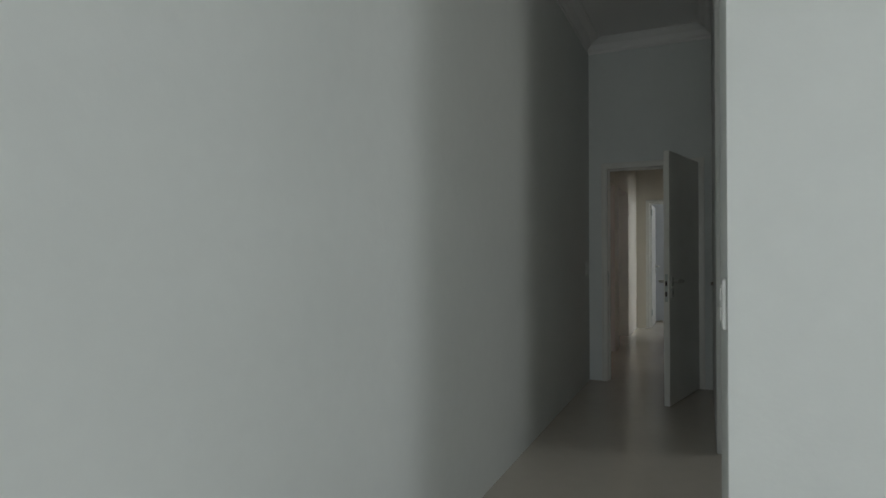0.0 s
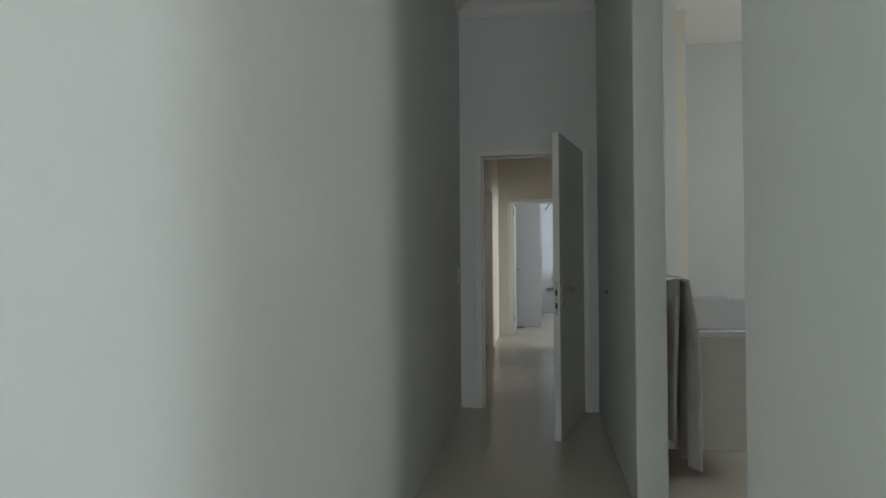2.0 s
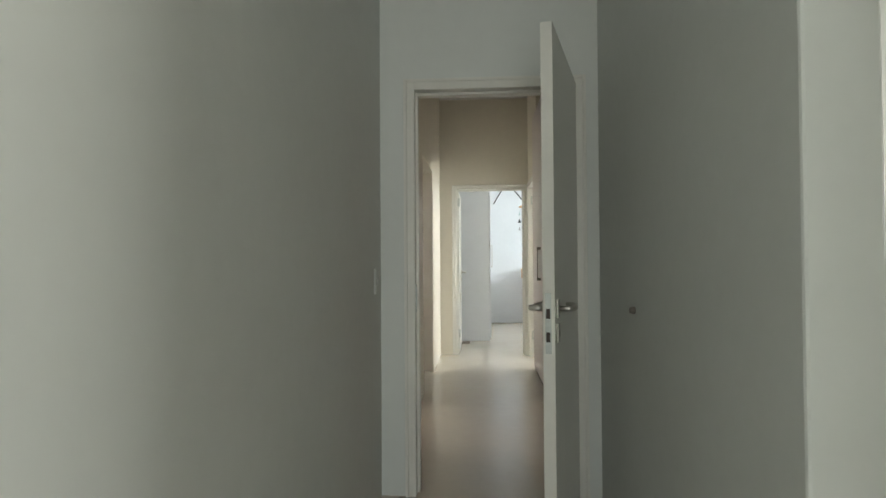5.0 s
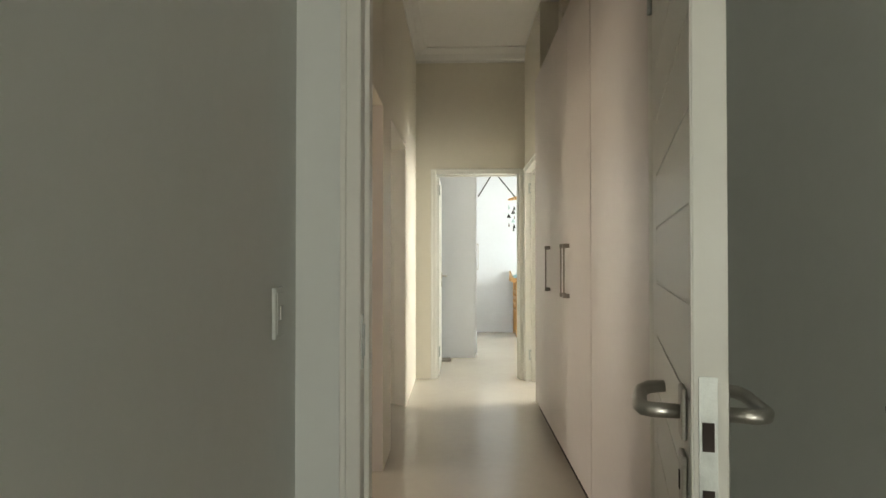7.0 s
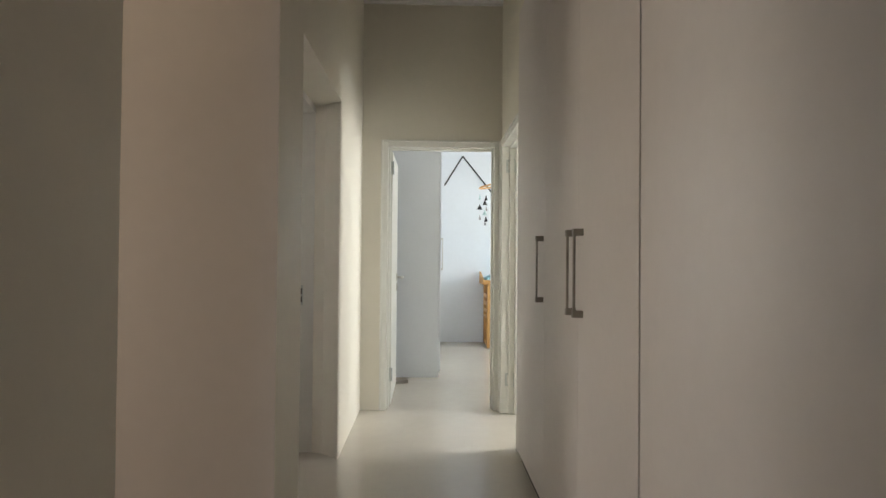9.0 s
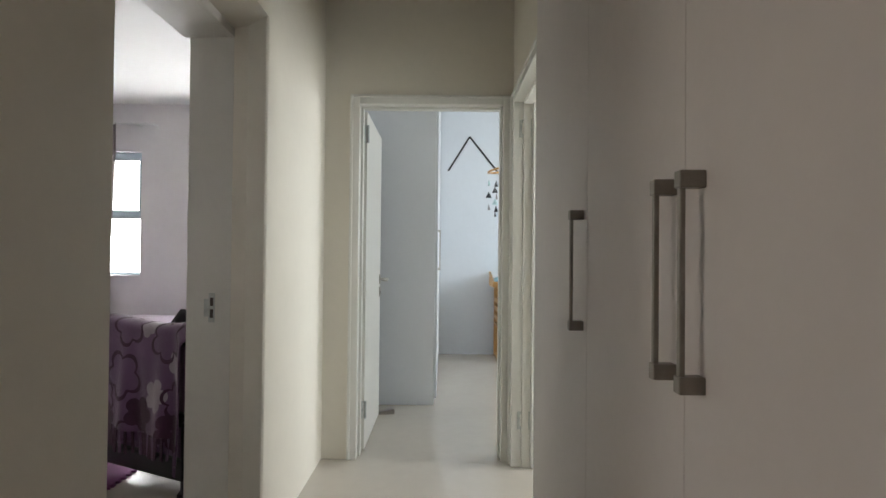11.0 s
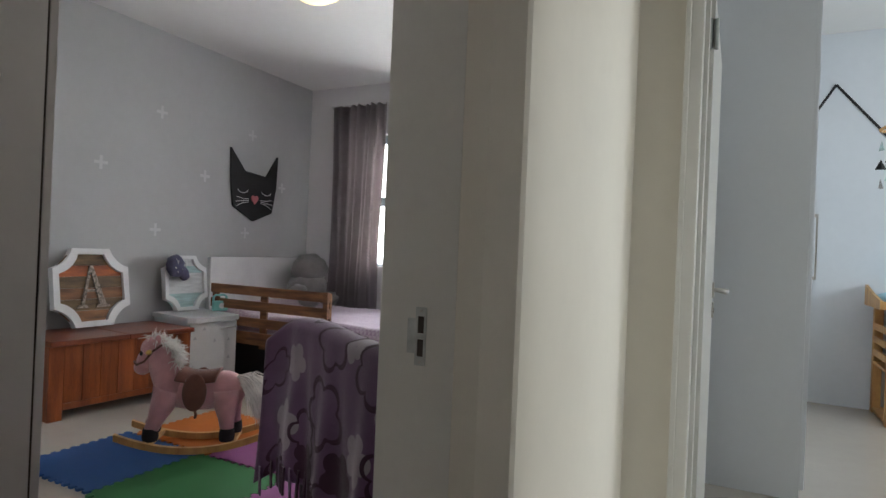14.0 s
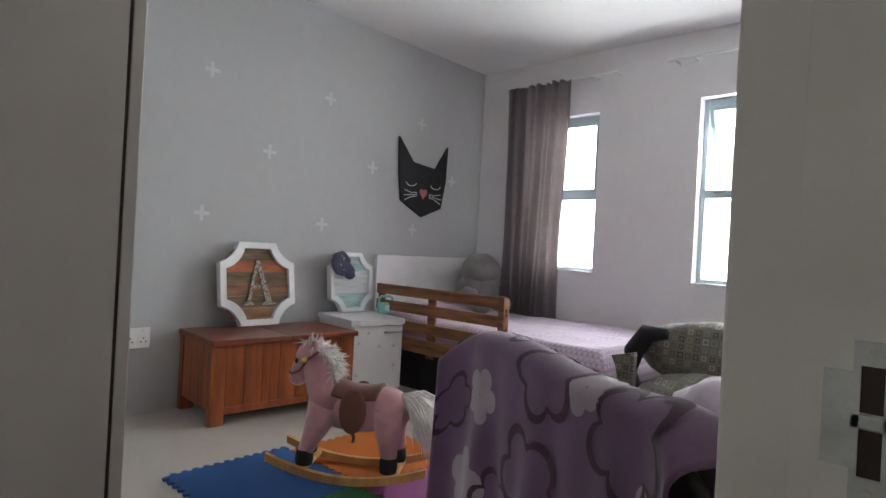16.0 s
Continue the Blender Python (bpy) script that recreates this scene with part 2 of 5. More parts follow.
def glow(name, color, strength):
    m = bpy.data.materials.new(name)
    m.use_nodes = True
    p = m.node_tree.nodes["Principled BSDF"]
    p.inputs["Base Color"].default_value = (0.8, 0.75, 0.6, 1)
    p.inputs["Emission Color"].default_value, p.inputs["Emission Strength"].default_value = (*color, 1), strength
    return m


LAMPG = glow("lit_opal_glass", (1.0, 0.72, 0.32), 1.6)


# ---- mesh helpers ----
def box(bm, x0, x1, y0, y1, z0, z1, bevel=0.0):
    v = [bm.verts.new((x, y, z)) for z in (z0, z1) for y in (y0, y1) for x in (x0, x1)]
    fs = [bm.faces.new([v[i] for i in q]) for q in ((0, 2, 3, 1), (4, 5, 7, 6), (0, 1, 5, 4), (2, 6, 7, 3), (0, 4, 6, 2), (1, 3, 7, 5))]
    if bevel:
        es = list({e for f in fs for e in f.edges})
        bmesh.ops.bevel(bm, geom=es, offset=bevel, segments=2, profile=0.5, affect="EDGES")
    return bm


def boxes(*rows, bevel=0.0):
    bm = bmesh.new()
    for r in rows:
        box(bm, *r, bevel=bevel)
    return bm


def prism(bm, pts, z0, z1, axis="z"):
    """A closed outline, counter-clockwise, pulled from z0 to z1 along an axis."""
    put = {"z": lambda a, b, c: (a, b, c), "y": lambda a, b, c: (a, c, b), "x": lambda a, b, c: (c, a, b)}[axis]
    lo = [bm.verts.new(put(a, b, z0)) for a, b in pts]
    hi = [bm.verts.new(put(a, b, z1)) for a, b in pts]
    bm.faces.new(lo[::-1])
    bm.faces.new(hi)
    for i in range(len(pts)):
        j = (i + 1) % len(pts)
        bm.faces.new((lo[i], lo[j], hi[j], hi[i]))
    bmesh.ops.recalc_face_normals(bm, faces=bm.faces[:])
    return bm


def tube(bm, pts, radii, sides=10, closed=False):
    """A round bar along a line of points."""
    pts = [Vector(p) for p in pts]
    radii = radii if isinstance(radii, (list, tuple)) else [radii] * len(pts)
    rings, up = [], None
    n = len(pts)
    for i, p in enumerate(pts):
        d = (pts[(i + 1) % n] - pts[i - 1]) if closed else (pts[min(i + 1, n - 1)] - pts[max(i - 1, 0)])
        d.normalize()
        if up is None:
            up = d.orthogonal().normalized()
        up = (up - d * up.dot(d)).normalized()
        side = d.cross(up)
        rings.append([bm.verts.new(p + radii[i] * (math.cos(a) * up + math.sin(a) * side)) for a in [k * math.tau / sides for k in range(sides)]])
    for i in range(n if closed else n - 1):
        a, b = rings[i], rings[(i + 1) % n]
        for k in range(sides):
            bm.faces.new((a[k], a[(k + 1) % sides], b[(k + 1) % sides], b[k]))
    if not closed:
        bm.faces.new(rings[0][::-1])
        bm.faces.new(rings[-1])
    bmesh.ops.recalc_face_normals(bm, faces=bm.faces[:])
    return bm


def blob(bm, c, r, m=None, seg=16, rough=0.0, seed=0):
    """A rounded soft body at c with radii r."""
    made = bmesh.ops.create_uvsphere(bm, u_segments=seg, v_segments=max(8, seg * 2 // 3), radius=1)["verts"]
    for v in made:
        p = v.co.copy()
        k = 1 + rough * noise.noise(p * 2.2 + Vector((seed, seed * 2, 0)))
        p = Vector((p.x * r[0] * k, p.y * r[1] * k, p.z * r[2] * k))
        v.co = (m @ p if m else p) + Vector(c)
    return bm


def grid(bm, f, nu, nv):
    """A sheet of points f(u, v), u and v from 0 to 1."""
    vs = [[bm.verts.new(f(i / nu, j / nv)) for i in range(nu + 1)] for j in range(nv + 1)]
    for j in range(nv):
        for i in range(nu):
            bm.faces.new((vs[j][i], vs[j][i + 1], vs[j + 1][i + 1], vs[j + 1][i]))
    return bm


def part(name, bm, mat, parent=None, label="", smooth=False, thick=0.0):
    me = bpy.data.meshes.new(name)
    if smooth:
        for f in bm.faces:
            f.smooth = True
    bm.to_mesh(me)
    bm.free()
    me.materials.append(mat)
    ob = new(name, me)
    ob.parent = parent
    if thick:
        s = ob.modifiers.new("thickness", "SOLIDIFY")
        s.thickness, s.offset = thick, 0
    return tagged(ob, label) if label else ob


def thing(name, m, label, category, group="", kind=""):
    ob = new(name)
    ob.matrix_world = m
    return tagged(ob, label, category, group, kind)


def piece(name, bm, mat, label="", category="wall"):
    return tagged(part(name, bm, mat), label, category, kind="structure")


# ---- the large structure ----
H, KH = 3.29, 2.77          # ceiling heights
LX = 0.51                   # left wall of bedroom passage and corridor
piece("floor", boxes((-4.0, 5.6, -9.6, 8.6, -0.15, 0.0)), FLOOR, "smooth glossy cream poured floor", "floor")
piece("ceiling", boxes((LX - 0.15, 5.45, -9.2, 0.12, H, H + 0.12), (-2.8, 2.3, 0.12, 4.42, H, H + 0.12), (0.36, 4.5, 4.42, 8.2, H, H + 0.12), (2.3, 4.5, 2.9, 4.42, H, H + 0.12)), CEIL, "plain white painted ceiling", "ceiling")
piece("ceiling_kids", boxes((-3.45, 0.14, 2.3, 7.4, KH, KH + 0.12)), CEIL, "plain white painted bedroom ceiling", "ceiling")
piece("ceiling_nursery", boxes((LX, 4.2, 4.42, 7.96, 3.04, 3.12)), CEIL, "white nursery ceiling", "ceiling")
# bedroom and its passage
piece("wall_bedroom_left", boxes((LX - 0.15, LX, -9.2, 0.0, 0, H)), WALL, "long plain off-white plastered wall", "wall")
# The opening from x 0.9 to 2.3 is added for the passage fill.
piece("wall_bedroom_back", boxes((LX, 0.9, -9.2, -9.0, 0, H), (2.3, 4.0, -9.2, -9.0, 0, H), (0.9, 2.3, -9.2, -9.0, 2.45, H), (5.0, 5.4, -9.2, -9.0, 0, H), (4.0, 5.0, -9.2, -9.0, 2.45, H), (4.0, 5.0, -9.2, -9.0, 0, 0.55)), WALL, "off-white wall behind the camera", "wall")
piece("wall_bedroom_right", boxes((5.2, 5.4, -9.0, -6.4, 0, H), (5.2, 5.4, -5.4, -4.08, 0, H), (5.2, 5.4, -6.4, -5.4, 2.45, H), (5.2, 5.4, -6.4, -5.4, 0, 0.55)), WALL, "off-white bedroom window wall", "wall")
piece("wall_bedroom_bath", boxes((1.59, 5.2, -4.20, -4.064, 0, H), (1.593, 1.75, -4.064, -3.38, 0, H), bevel=0.002), WALL, "off-white wall between bedroom and bathroom", "wall")
piece("wall_passage_right", boxes((1.60, 1.745, -1.83, 0.0, 0, H), bevel=0.008), WALL, "off-white passage wall with a square end", "wall")
piece("wall_bedroom_door", boxes((LX, 0.665, 0.0, 0.12, 0, H), (1.522, 2.2, 0.0, 0.12, 0, H), (0.665, 1.522, 0.0, 0.12, 2.06, H)), WALL, "off-white wall around the bedroom door", "wall")
# corridor
piece("wall_corridor_left", boxes((LX - 0.15, LX, 0.0, 0.75, 0, H), (LX - 0.15, LX, 0.75, 1.775, 2.08, H), bevel=0.006), WARM, "cream corridor wall with a plain opening", "wall")
bm = boxes((0.14, LX, 1.775, 2.15, 0, H), (0.14, LX, 2.15, 3.20, 2.10, H), (0.14, 0.335, 2.15, 2.34, 0, 2.10))
prism(bm, [(0.145, 3.37), (0.3345, 3.37), (0.3345, 3.3225), (0.40, 3.298), (0.47, 3.235), (0.49, 3.215), (0.503, 3.203), (LX, 3.21), (LX, 4.42), (0.14, 4.42)], 0, 2.10)
box(bm, 0.14, LX, 3.20, 4.42, 2.10, H)
piece("wall_corridor_kids", bm, WARM, "thick cream corridor wall with a splayed doorway", "wall")
piece("wall_passage_far", boxes((-2.5, 0.14, 1.775, 2.3, 0, H), (0.14, LX - 0.001, 1.771, 1.774, 0, 2.079)), PINKW, "pinkish side passage wall", "wall")
piece("wall_passage_near", boxes((-2.5, LX - 0.15, 0.60, 0.75, 0, H)), WARM, "cream side passage wall", "wall")
# This end wall's opening is made up to let the added passage lamp in.
piece("wall_passage_end", boxes((-2.65, -2.5, 0.60, 0.85, 0, H), (-2.65, -2.5, 1.75, 2.0, 0, H), (-2.65, -2.5, 0.85, 1.75, 2.35, H), (-2.65, -2.5, 0.85, 1.75, 0, 0.6)), WARM, "cream wall with an added light opening, unseen, at the side passage", "wall")
piece("wall_far", boxes((LX, 0.70, 4.305, 4.42, 0, H), (1.565, 4.4, 4.305, 4.42, 0, H), (0.70, 1.565, 4.305, 4.42, 2.06, H)), WARM, "cream end wall of the corridor over a doorway", "wall")
piece("wall_corridor_right", boxes((1.60, 1.75, 3.20, 3.34, 0, H), (1.60, 1.75, 4.225, 4.305, 0, H), (1.60, 1.75, 3.34, 4.225, 2.07, H), (2.15, 2.3, 0.12, 3.20, 0, H), (1.75, 2.3, 3.05, 3.20, 0, H)), WARM, "cream corridor wall beside the cupboards", "wall")
# small side room
piece("wall_side_room", boxes((4.2, 4.4, 3.05, 3.5, 0, H), (4.2, 4.4, 4.3, 4.305, 0, H), (4.2, 4.4, 3.5, 4.3, 0, 1.0), (4.2, 4.4, 3.5, 4.3, 2.2, H), (2.3, 4.4, 2.9, 3.05, 0, H)), NURS, "pale wall of a side room", "wall")
# bathroom
piece("wall_bath_back", boxes((2.2, 4.8, 0.95, 1.08, 0, H), (2.06, 2.2, 0.12, 1.08, 0, H)), BATHW, "plain pale grey bathroom wall", "wall")
piece("wall_bath_right", boxes((4.8, 4.95, -4.08, -1.5, 0, H), (4.8, 4.95, -0.3, 1.08, 0, H), (4.8, 4.95, -1.5, -0.3, 0, 1.25), (4.8, 4.95, -1.5, -0.3, 2.35, H)), BATHW, "pale grey bathroom wall with a window", "wall")
piece("ceiling_bath", boxes((1.747, 4.8, -4.06, 0.95, 3.17, 3.27)), CEIL, "white bathroom ceiling", "ceiling")
# children's room
piece("wall_kids_grey", boxes((-3.45, -3.286, 2.3, 7.4, 0, KH)), GREYW, "grey painted feature wall with white crosses", "wall")
wx = ((-2.66, -2.045), (-1.235, -0.62))
piece("wall_kids_window", boxes((-3.286, wx[0][0], 7.18, 7.36, 0, KH), (wx[0][1], wx[1][0], 7.18, 7.36, 0, KH), (wx[1][1], 0.3, 7.18, 7.36, 0, KH),
      (wx[0][0], wx[0][1], 7.18, 7.36, 0, 0.93), (wx[0][0], wx[0][1], 7.18, 7.36, 2.262, KH), (wx[1][0], wx[1][1], 7.18, 7.36, 0, 0.905), (wx[1][0], wx[1][1], 7.18, 7.36, 2.275, KH)), KIDW, "white wall with two tall windows", "wall")
piece("wall_kids_right", boxes((0.14, 0.3, 4.42, 7.18, 0, KH + 0.1)), KIDW, "plain white bedroom wall", "wall")
# nursery
piece("wall_nursery_back", boxes((0.36, 4.4, 7.96, 8.1, 0, H)), NURS, "pale blue-white nursery wall", "wall")
piece("wall_nursery_left", boxes((0.36, LX, 4.42, 7.96, 0, H)), NURS, "pale nursery wall beside the wardrobe", "wall")
piece("wall_nursery_right", boxes((4.2, 4.4, 4.42, 5.65, 0, H), (4.2, 4.4, 7.15, 7.96, 0, H), (4.2, 4.4, 5.65, 7.15, 0, 1.0), (4.2, 4.4, 5.65, 7.15, 2.4, H)), NURS, "pale nursery window wall", "wall")


def cornice(name, x0, y0, x1, y1, nx, ny, z=H):
    """A stepped cove along a wall's top; (nx, ny) points into the room."""
    prof = [(0, -0.125), (0.012, -0.125), (0.014, -0.105), (0.03, -0.09), (0.05, -0.05), (0.085, -0.028), (0.1, -0.014), (0.115, -0.012), (0.115, -0.001), (0, -0.001)]
    bm = bmesh.new()
    a = [bm.verts.new((x0 + nx * p, y0 + ny * p, z + q)) for p, q in prof]
    b = [bm.verts.new((x1 + nx * p, y1 + ny * p, z + q)) for p, q in prof]
    for i in range(len(prof)):
        j = (i + 1) % len(prof)
        bm.faces.new((a[i], a[j], b[j], b[i]))
    bm.faces.new(a)
    bm.faces.new(b[::-1])
    bmesh.ops.recalc_face_normals(bm, faces=bm.faces[:])
    piece(name, bm, CEIL, "white moulded plaster cornice", "cornice")


cornice("cornice_1", LX, -0.001, 1.6, -0.001, 0, -1)
cornice("cornice_2", LX + 0.001, -9.0, LX + 0.001, -0.116, 1, 0)
cornice("cornice_3", 1.599, -1.83, 1.599, -0.116, -1, 0)
cornice("cornice_4", LX, 4.304, 1.6, 4.304, 0, -1)
cornice("cornice_5", LX + 0.001, 0.12, LX + 0.001, 4.189, 1, 0)
cornice("cornice_6", 2.149, 0.24, 2.149, 3.049, -1, 0)


# ---- doors ----
def door_frame(name, m, w, h, depth, label, stop=0.045, head=True):
    """A pressed steel frame: architraves on both faces, jambs and a stop. Local x across, y through the wall from 0, z up."""
    root = thing(name, m, label, "door frame", kind="structure")
    a = 0.05
    for nm, x0, x1 in (("jamb", -a, 0.0), ("jamb", w, w + a)):
        bm = boxes((x0, x1, -0.014, depth + 0.014, 0, h + a), bevel=0.004)
        part(nm, bm, ENAMEL, root)
        s0, s1 = (0.0, 0.014) if x1 == 0.0 else (w - 0.014, w)
        part("door_stop", boxes((s0, s1, stop, depth - 0.02, 0, h), bevel=0.002), ENAMEL, root)
        r0, r1 = (x0 - 0.004, x0 + 0.012) if x1 == 0.0 else (x1 - 0.012, x1 + 0.004)
        part("architrave_lip", boxes((r0, r1, -0.022, -0.002, 0, h + a + 0.004), bevel=0.003), ENAMEL, root)
    part("head_jamb", boxes((0, w, -0.014, depth + 0.014, h, h + a), bevel=0.004), ENAMEL, root)
    part("head_stop", boxes((0.014, w - 0.014, stop, depth - 0.02, h - 0.014, h), bevel=0.002), ENAMEL, root)
    part("head_lip", boxes((-a + 0.013, w + a - 0.013, -0.022, -0.002, h + a - 0.012, h + a + 0.004), bevel=0.003), ENAMEL, root)
    return root


def strike_plate(m, label):
    root = thing("strike_plate", m, label, "strike plate")
    bm = bmesh.new()
    for r in ((-0.015, 0.015, 0, 0.003, -0.075, -0.052), (-0.015, 0.015, 0, 0.003, -0.006, 0.006), (-0.015, 0.015, 0, 0.003, 0.052, 0.075), (-0.015, -0.009, 0, 0.003, -0.052, 0.052), (0.009, 0.015, 0, 0.003, -0.052, 0.052)):
        box(bm, *r)
    part("plate", bm, GALV, root)
    part("lip", boxes((-0.038, -0.015, 0, 0.003, -0.045, 0.045)), GALV, root)
    for z in (-0.03, 0.03):
        part("slot", boxes((-0.009, 0.009, 0.0005, 0.0012, z - 0.022, z + 0.022)), GAP, root, "dark latch slot")
    for z in (-0.066, 0.066):
        part("screw", tube(bmesh.new(), [(0, 0.0025, z), (0, 0.0045, z)], 0.004, 8), STEEL, root)
    return root


def lever(parent, x, face, sign, z, toward):
    """A lever handle with square rose and key rose on one face of a leaf; sign: the way out of the face."""
    y = face
    h = part("door_handle", tube(bmesh.new(), [(x, y + sign * 0.006, z), (x, y + sign * 0.045, z), (x + toward * 0.006, y + sign * 0.055, z), (x + toward * 0.02, y + sign * 0.059, z), (x + toward * 0.09, y + sign * 0.057, z - 0.002),
        (x + toward * 0.118, y + sign * 0.054, z), (x + toward * 0.13, y + sign * 0.042, z + 0.004), (x + toward * 0.134, y + sign * 0.018, z + 0.006)], [0.01, 0.0105, 0.0105, 0.0105, 0.0105, 0.0105, 0.0105, 0.009], 12), STEEL, parent, "brushed steel lever handle", smooth=True)
    for zz, n in ((z, "rose"), (z - 0.09, "key_rose")):
        y0, y1 = sorted((y, y + sign * 0.008))
        part(n, boxes((x - 0.021, x + 0.021, y0, y1, zz - 0.035, zz + 0.035), bevel=0.003), STEEL, h)
    y0, y1 = sorted((y + sign * 0.008, y + sign * 0.0095))
    part("keyhole", boxes((x - 0.004, x + 0.004, y0, y1, z - 0.105, z - 0.08)), GAP, h)


def door_leaf(name, m, w, h, label, grooves, handle=True, hinge_z=(0.2, 1.85)):
    """Leaf from its hinge along local x, thickness along y from 0; grooved face on the y = 0 side where grooves."""
    root = thing(name, m, label, "door")
    t = 0.044 if grooves else 0.04
    if grooves:
        bm = bmesh.new()
        st, n = 0.13, 16
        box(bm, 0, w, 0.003, t, 0.008, h, 0.001)
        box(bm, 0, st, 0, 0.003, 0.008, h, 0.001)
        box(bm, w - 0.014, w, 0, 0.003, 0.008, h, 0.001)
        part("leaf", bm, ENAMEL, root)
        step = (h - 0.016) / n
        for i in range(n):
            part("panel", boxes((st + 0.004, w - 0.015, 0, 0.003, 0.011 + i * step, 0.005 + (i + 1) * step), bevel=0.0014), ENAMEL, root)
    else:
        part("leaf", boxes((0, w, 0, t, 0.008, h), bevel=0.002), ENAMEL, root)
    for z in hinge_z:
        part("hinge", tube(boxes((0.0, 0.001, 0.004, 0.036, z - 0.05, z + 0.05)), [(-0.004, -0.006, z - 0.052), (-0.004, -0.006, z + 0.052)], 0.007, 10), GALV, root, "steel butt hinge")
    if handle:
        lever(root, w - 0.06, t, 1, 1.0, -1)
        lever(root, w - 0.06, 0, -1, 1.0, -1)
        lock = part("lock_plate", boxes((w, w + 0.002, 0.009, 0.031, 0.84, 1.06)), GALV, root, "galvanised lock face plate")
        for z in (0.985, 0.9):
            part("latch", boxes((w + 0.002, w + 0.004, 0.013, 0.027, z - 0.018, z + 0.018)), GAP, lock)
    return root


door_frame("door_frame_bedroom", pose(0.685, 0, 0), 0.80, 2.04, 0.12, "cream enamelled steel frame of the bedroom doorway")
ang = math.degrees(math.atan2(-0.776, -0.209))
# grooved face towards the opening
leaf = door_leaf("door_bedroom", pose(1.492, -0.02, 0, 0, 0, ang), 0.806, 2.05, "cream enamelled door standing open with steel levers", True, True, (0.28, 1.90))
leaf.matrix_world = pose(1.492, -0.02, 0, 0, 0, ang) @ Matrix.Translation((0, -0.046, 0))
strike_plate(pose(0.685, 0.012, 0.988, 0, 0, -90) @ Matrix.Diagonal((0.9, 1, 0.95, 1)), "galvanised strike plate let into the bedroom door jamb")
door_frame("door_frame_nursery", pose(0.712, 4.305, 0), 0.828, 2.045, 0.115, "cream enamelled steel frame of the nursery doorway")
door_leaf("door_nursery", pose(0.738, 4.437, 0, 0, 0, 90), 0.80, 2.035, "white enamelled door standing open into the nursery", False, True, (0.25, 1.90))
door_frame("door_frame_side_room", pose(1.60, 4.205, 0, 0, 0, -90), 0.82, 2.04, 0.15, "cream enamelled steel frame in the corridor side wall")
door_leaf("door_side_room", pose(1.694, 4.158, 0, 0, 0, 1), 0.80, 2.03, "cream enamelled door standing open into the side room", False, False, ())
for z in (0.26, 1.89):
    r = thing("butt_hinge", pose(1.652, 4.203, z), "steel butt hinge on the corridor side door jamb", "hinge", "side door hinges")
    part("hinge_leaf", boxes((-0.03, 0.03, -0.003, 0, -0.05, 0.05), bevel=0.001), GALV, r)
    part("window_cut", boxes((-0.016, 0.016, -0.0045, -0.003, -0.032, 0.032)), ENAMEL, r)
    part("knuckle", tube(bmesh.new(), [(0.034, -0.006, -0.052), (0.034, -0.006, 0.052)], 0.007, 10), GALV, r)
for z in (0.25, 1.90):
    r = thing("butt_hinge", pose(0.716, 4.41, z), "steel butt hinge on the nursery door jamb", "hinge", "nursery door hinges")
    part("hinge_leaf", boxes((0, 0.003, -0.03, 0.012, -0.05, 0.05), bevel=0.001), GALV, r)
    part("knuckle", tube(bmesh.new(), [(0.008, 0.014, -0.052), (0.008, 0.014, 0.052)], 0.007, 10), GALV, r)
# children's doorway
k = thing("door_frame_kids", pose(0, 0, 0), "cream enamelled steel frame of the children's room doorway", "door frame", kind="structure")
part("jamb", boxes((0.147, 0.334, 3.335, 3.368, 0, 2.10), bevel=0.003), ENAMEL, k)
part("door_stop", boxes((0.205, 0.3343, 3.322, 3.335, 0, 2.06), bevel=0.0006), ENAMEL, k)
part("jamb", boxes((0.125, 0.345, 2.342, 2.372, 0, 2.10), bevel=0.003), ENAMEL, k)
part("head_jamb", boxes((0.125, 0.335, 2.373, 3.334, 2.06, 2.098), bevel=0.003), ENAMEL, k)
strike_plate(pose(0.258, 3.322, 0.95, 0, 180, 180) @ Matrix.Diagonal((0.82, 1, 0.8, 1)), "galvanised strike plate on the children's room door jamb")


def switch(m, label, gangs, w=0.075, h=0.125, mat=PLAST):
    root = thing("light_switch", m, label, "light switch")
    part("plate", boxes((-w / 2, w / 2, -0.009, 0, -h / 2, h / 2), bevel=0.003), mat, root)
    part("insert", boxes((-w * 0.34, w * 0.34, -0.0105, -0.008, -h * 0.4, h * 0.4), bevel=0.001), mat, root)
    for i in range(gangs):
        z = (i - (gangs - 1) / 2) * 0.05
        part("rocker", boxes((-0.011, 0.011, -0.0145, -0.0105, z - 0.016, z + 0.016), bevel=0.0015), mat, root)
        part("gap", boxes((-0.0118, 0.0118, -0.0112, -0.0104, z - 0.0168, z + 0.0168)), TEDDY, root)
    return root


switch(pose(1.589, -4.135, 1.10, 0, 0, -90), "white two-gang light switch on the wall's end", 2)
switch(pose(LX + 0.001, -0.165, 1.08, 0, 0, 90), "white single light switch beside the bedroom door", 1, 0.075, 0.12, WALL)
piece("trim", boxes((1.5915, 1.5935, -4.0625, -4.0605, 0, H)), TOWEL, "fine vertical joint in the wall", "joint")
# small rubber door stop on the passage wall
r = thing("door_buffer", pose(1.60, -0.655, 0.985), "small grey rubber door buffer on the wall", "door stop")
part("buffer", tube(bmesh.new(), [(0, 0, 0), (-0.012, 0, 0), (-0.02, 0, 0)], [0.014, 0.014, 0.01], 14), PEWTER, r, smooth=True)


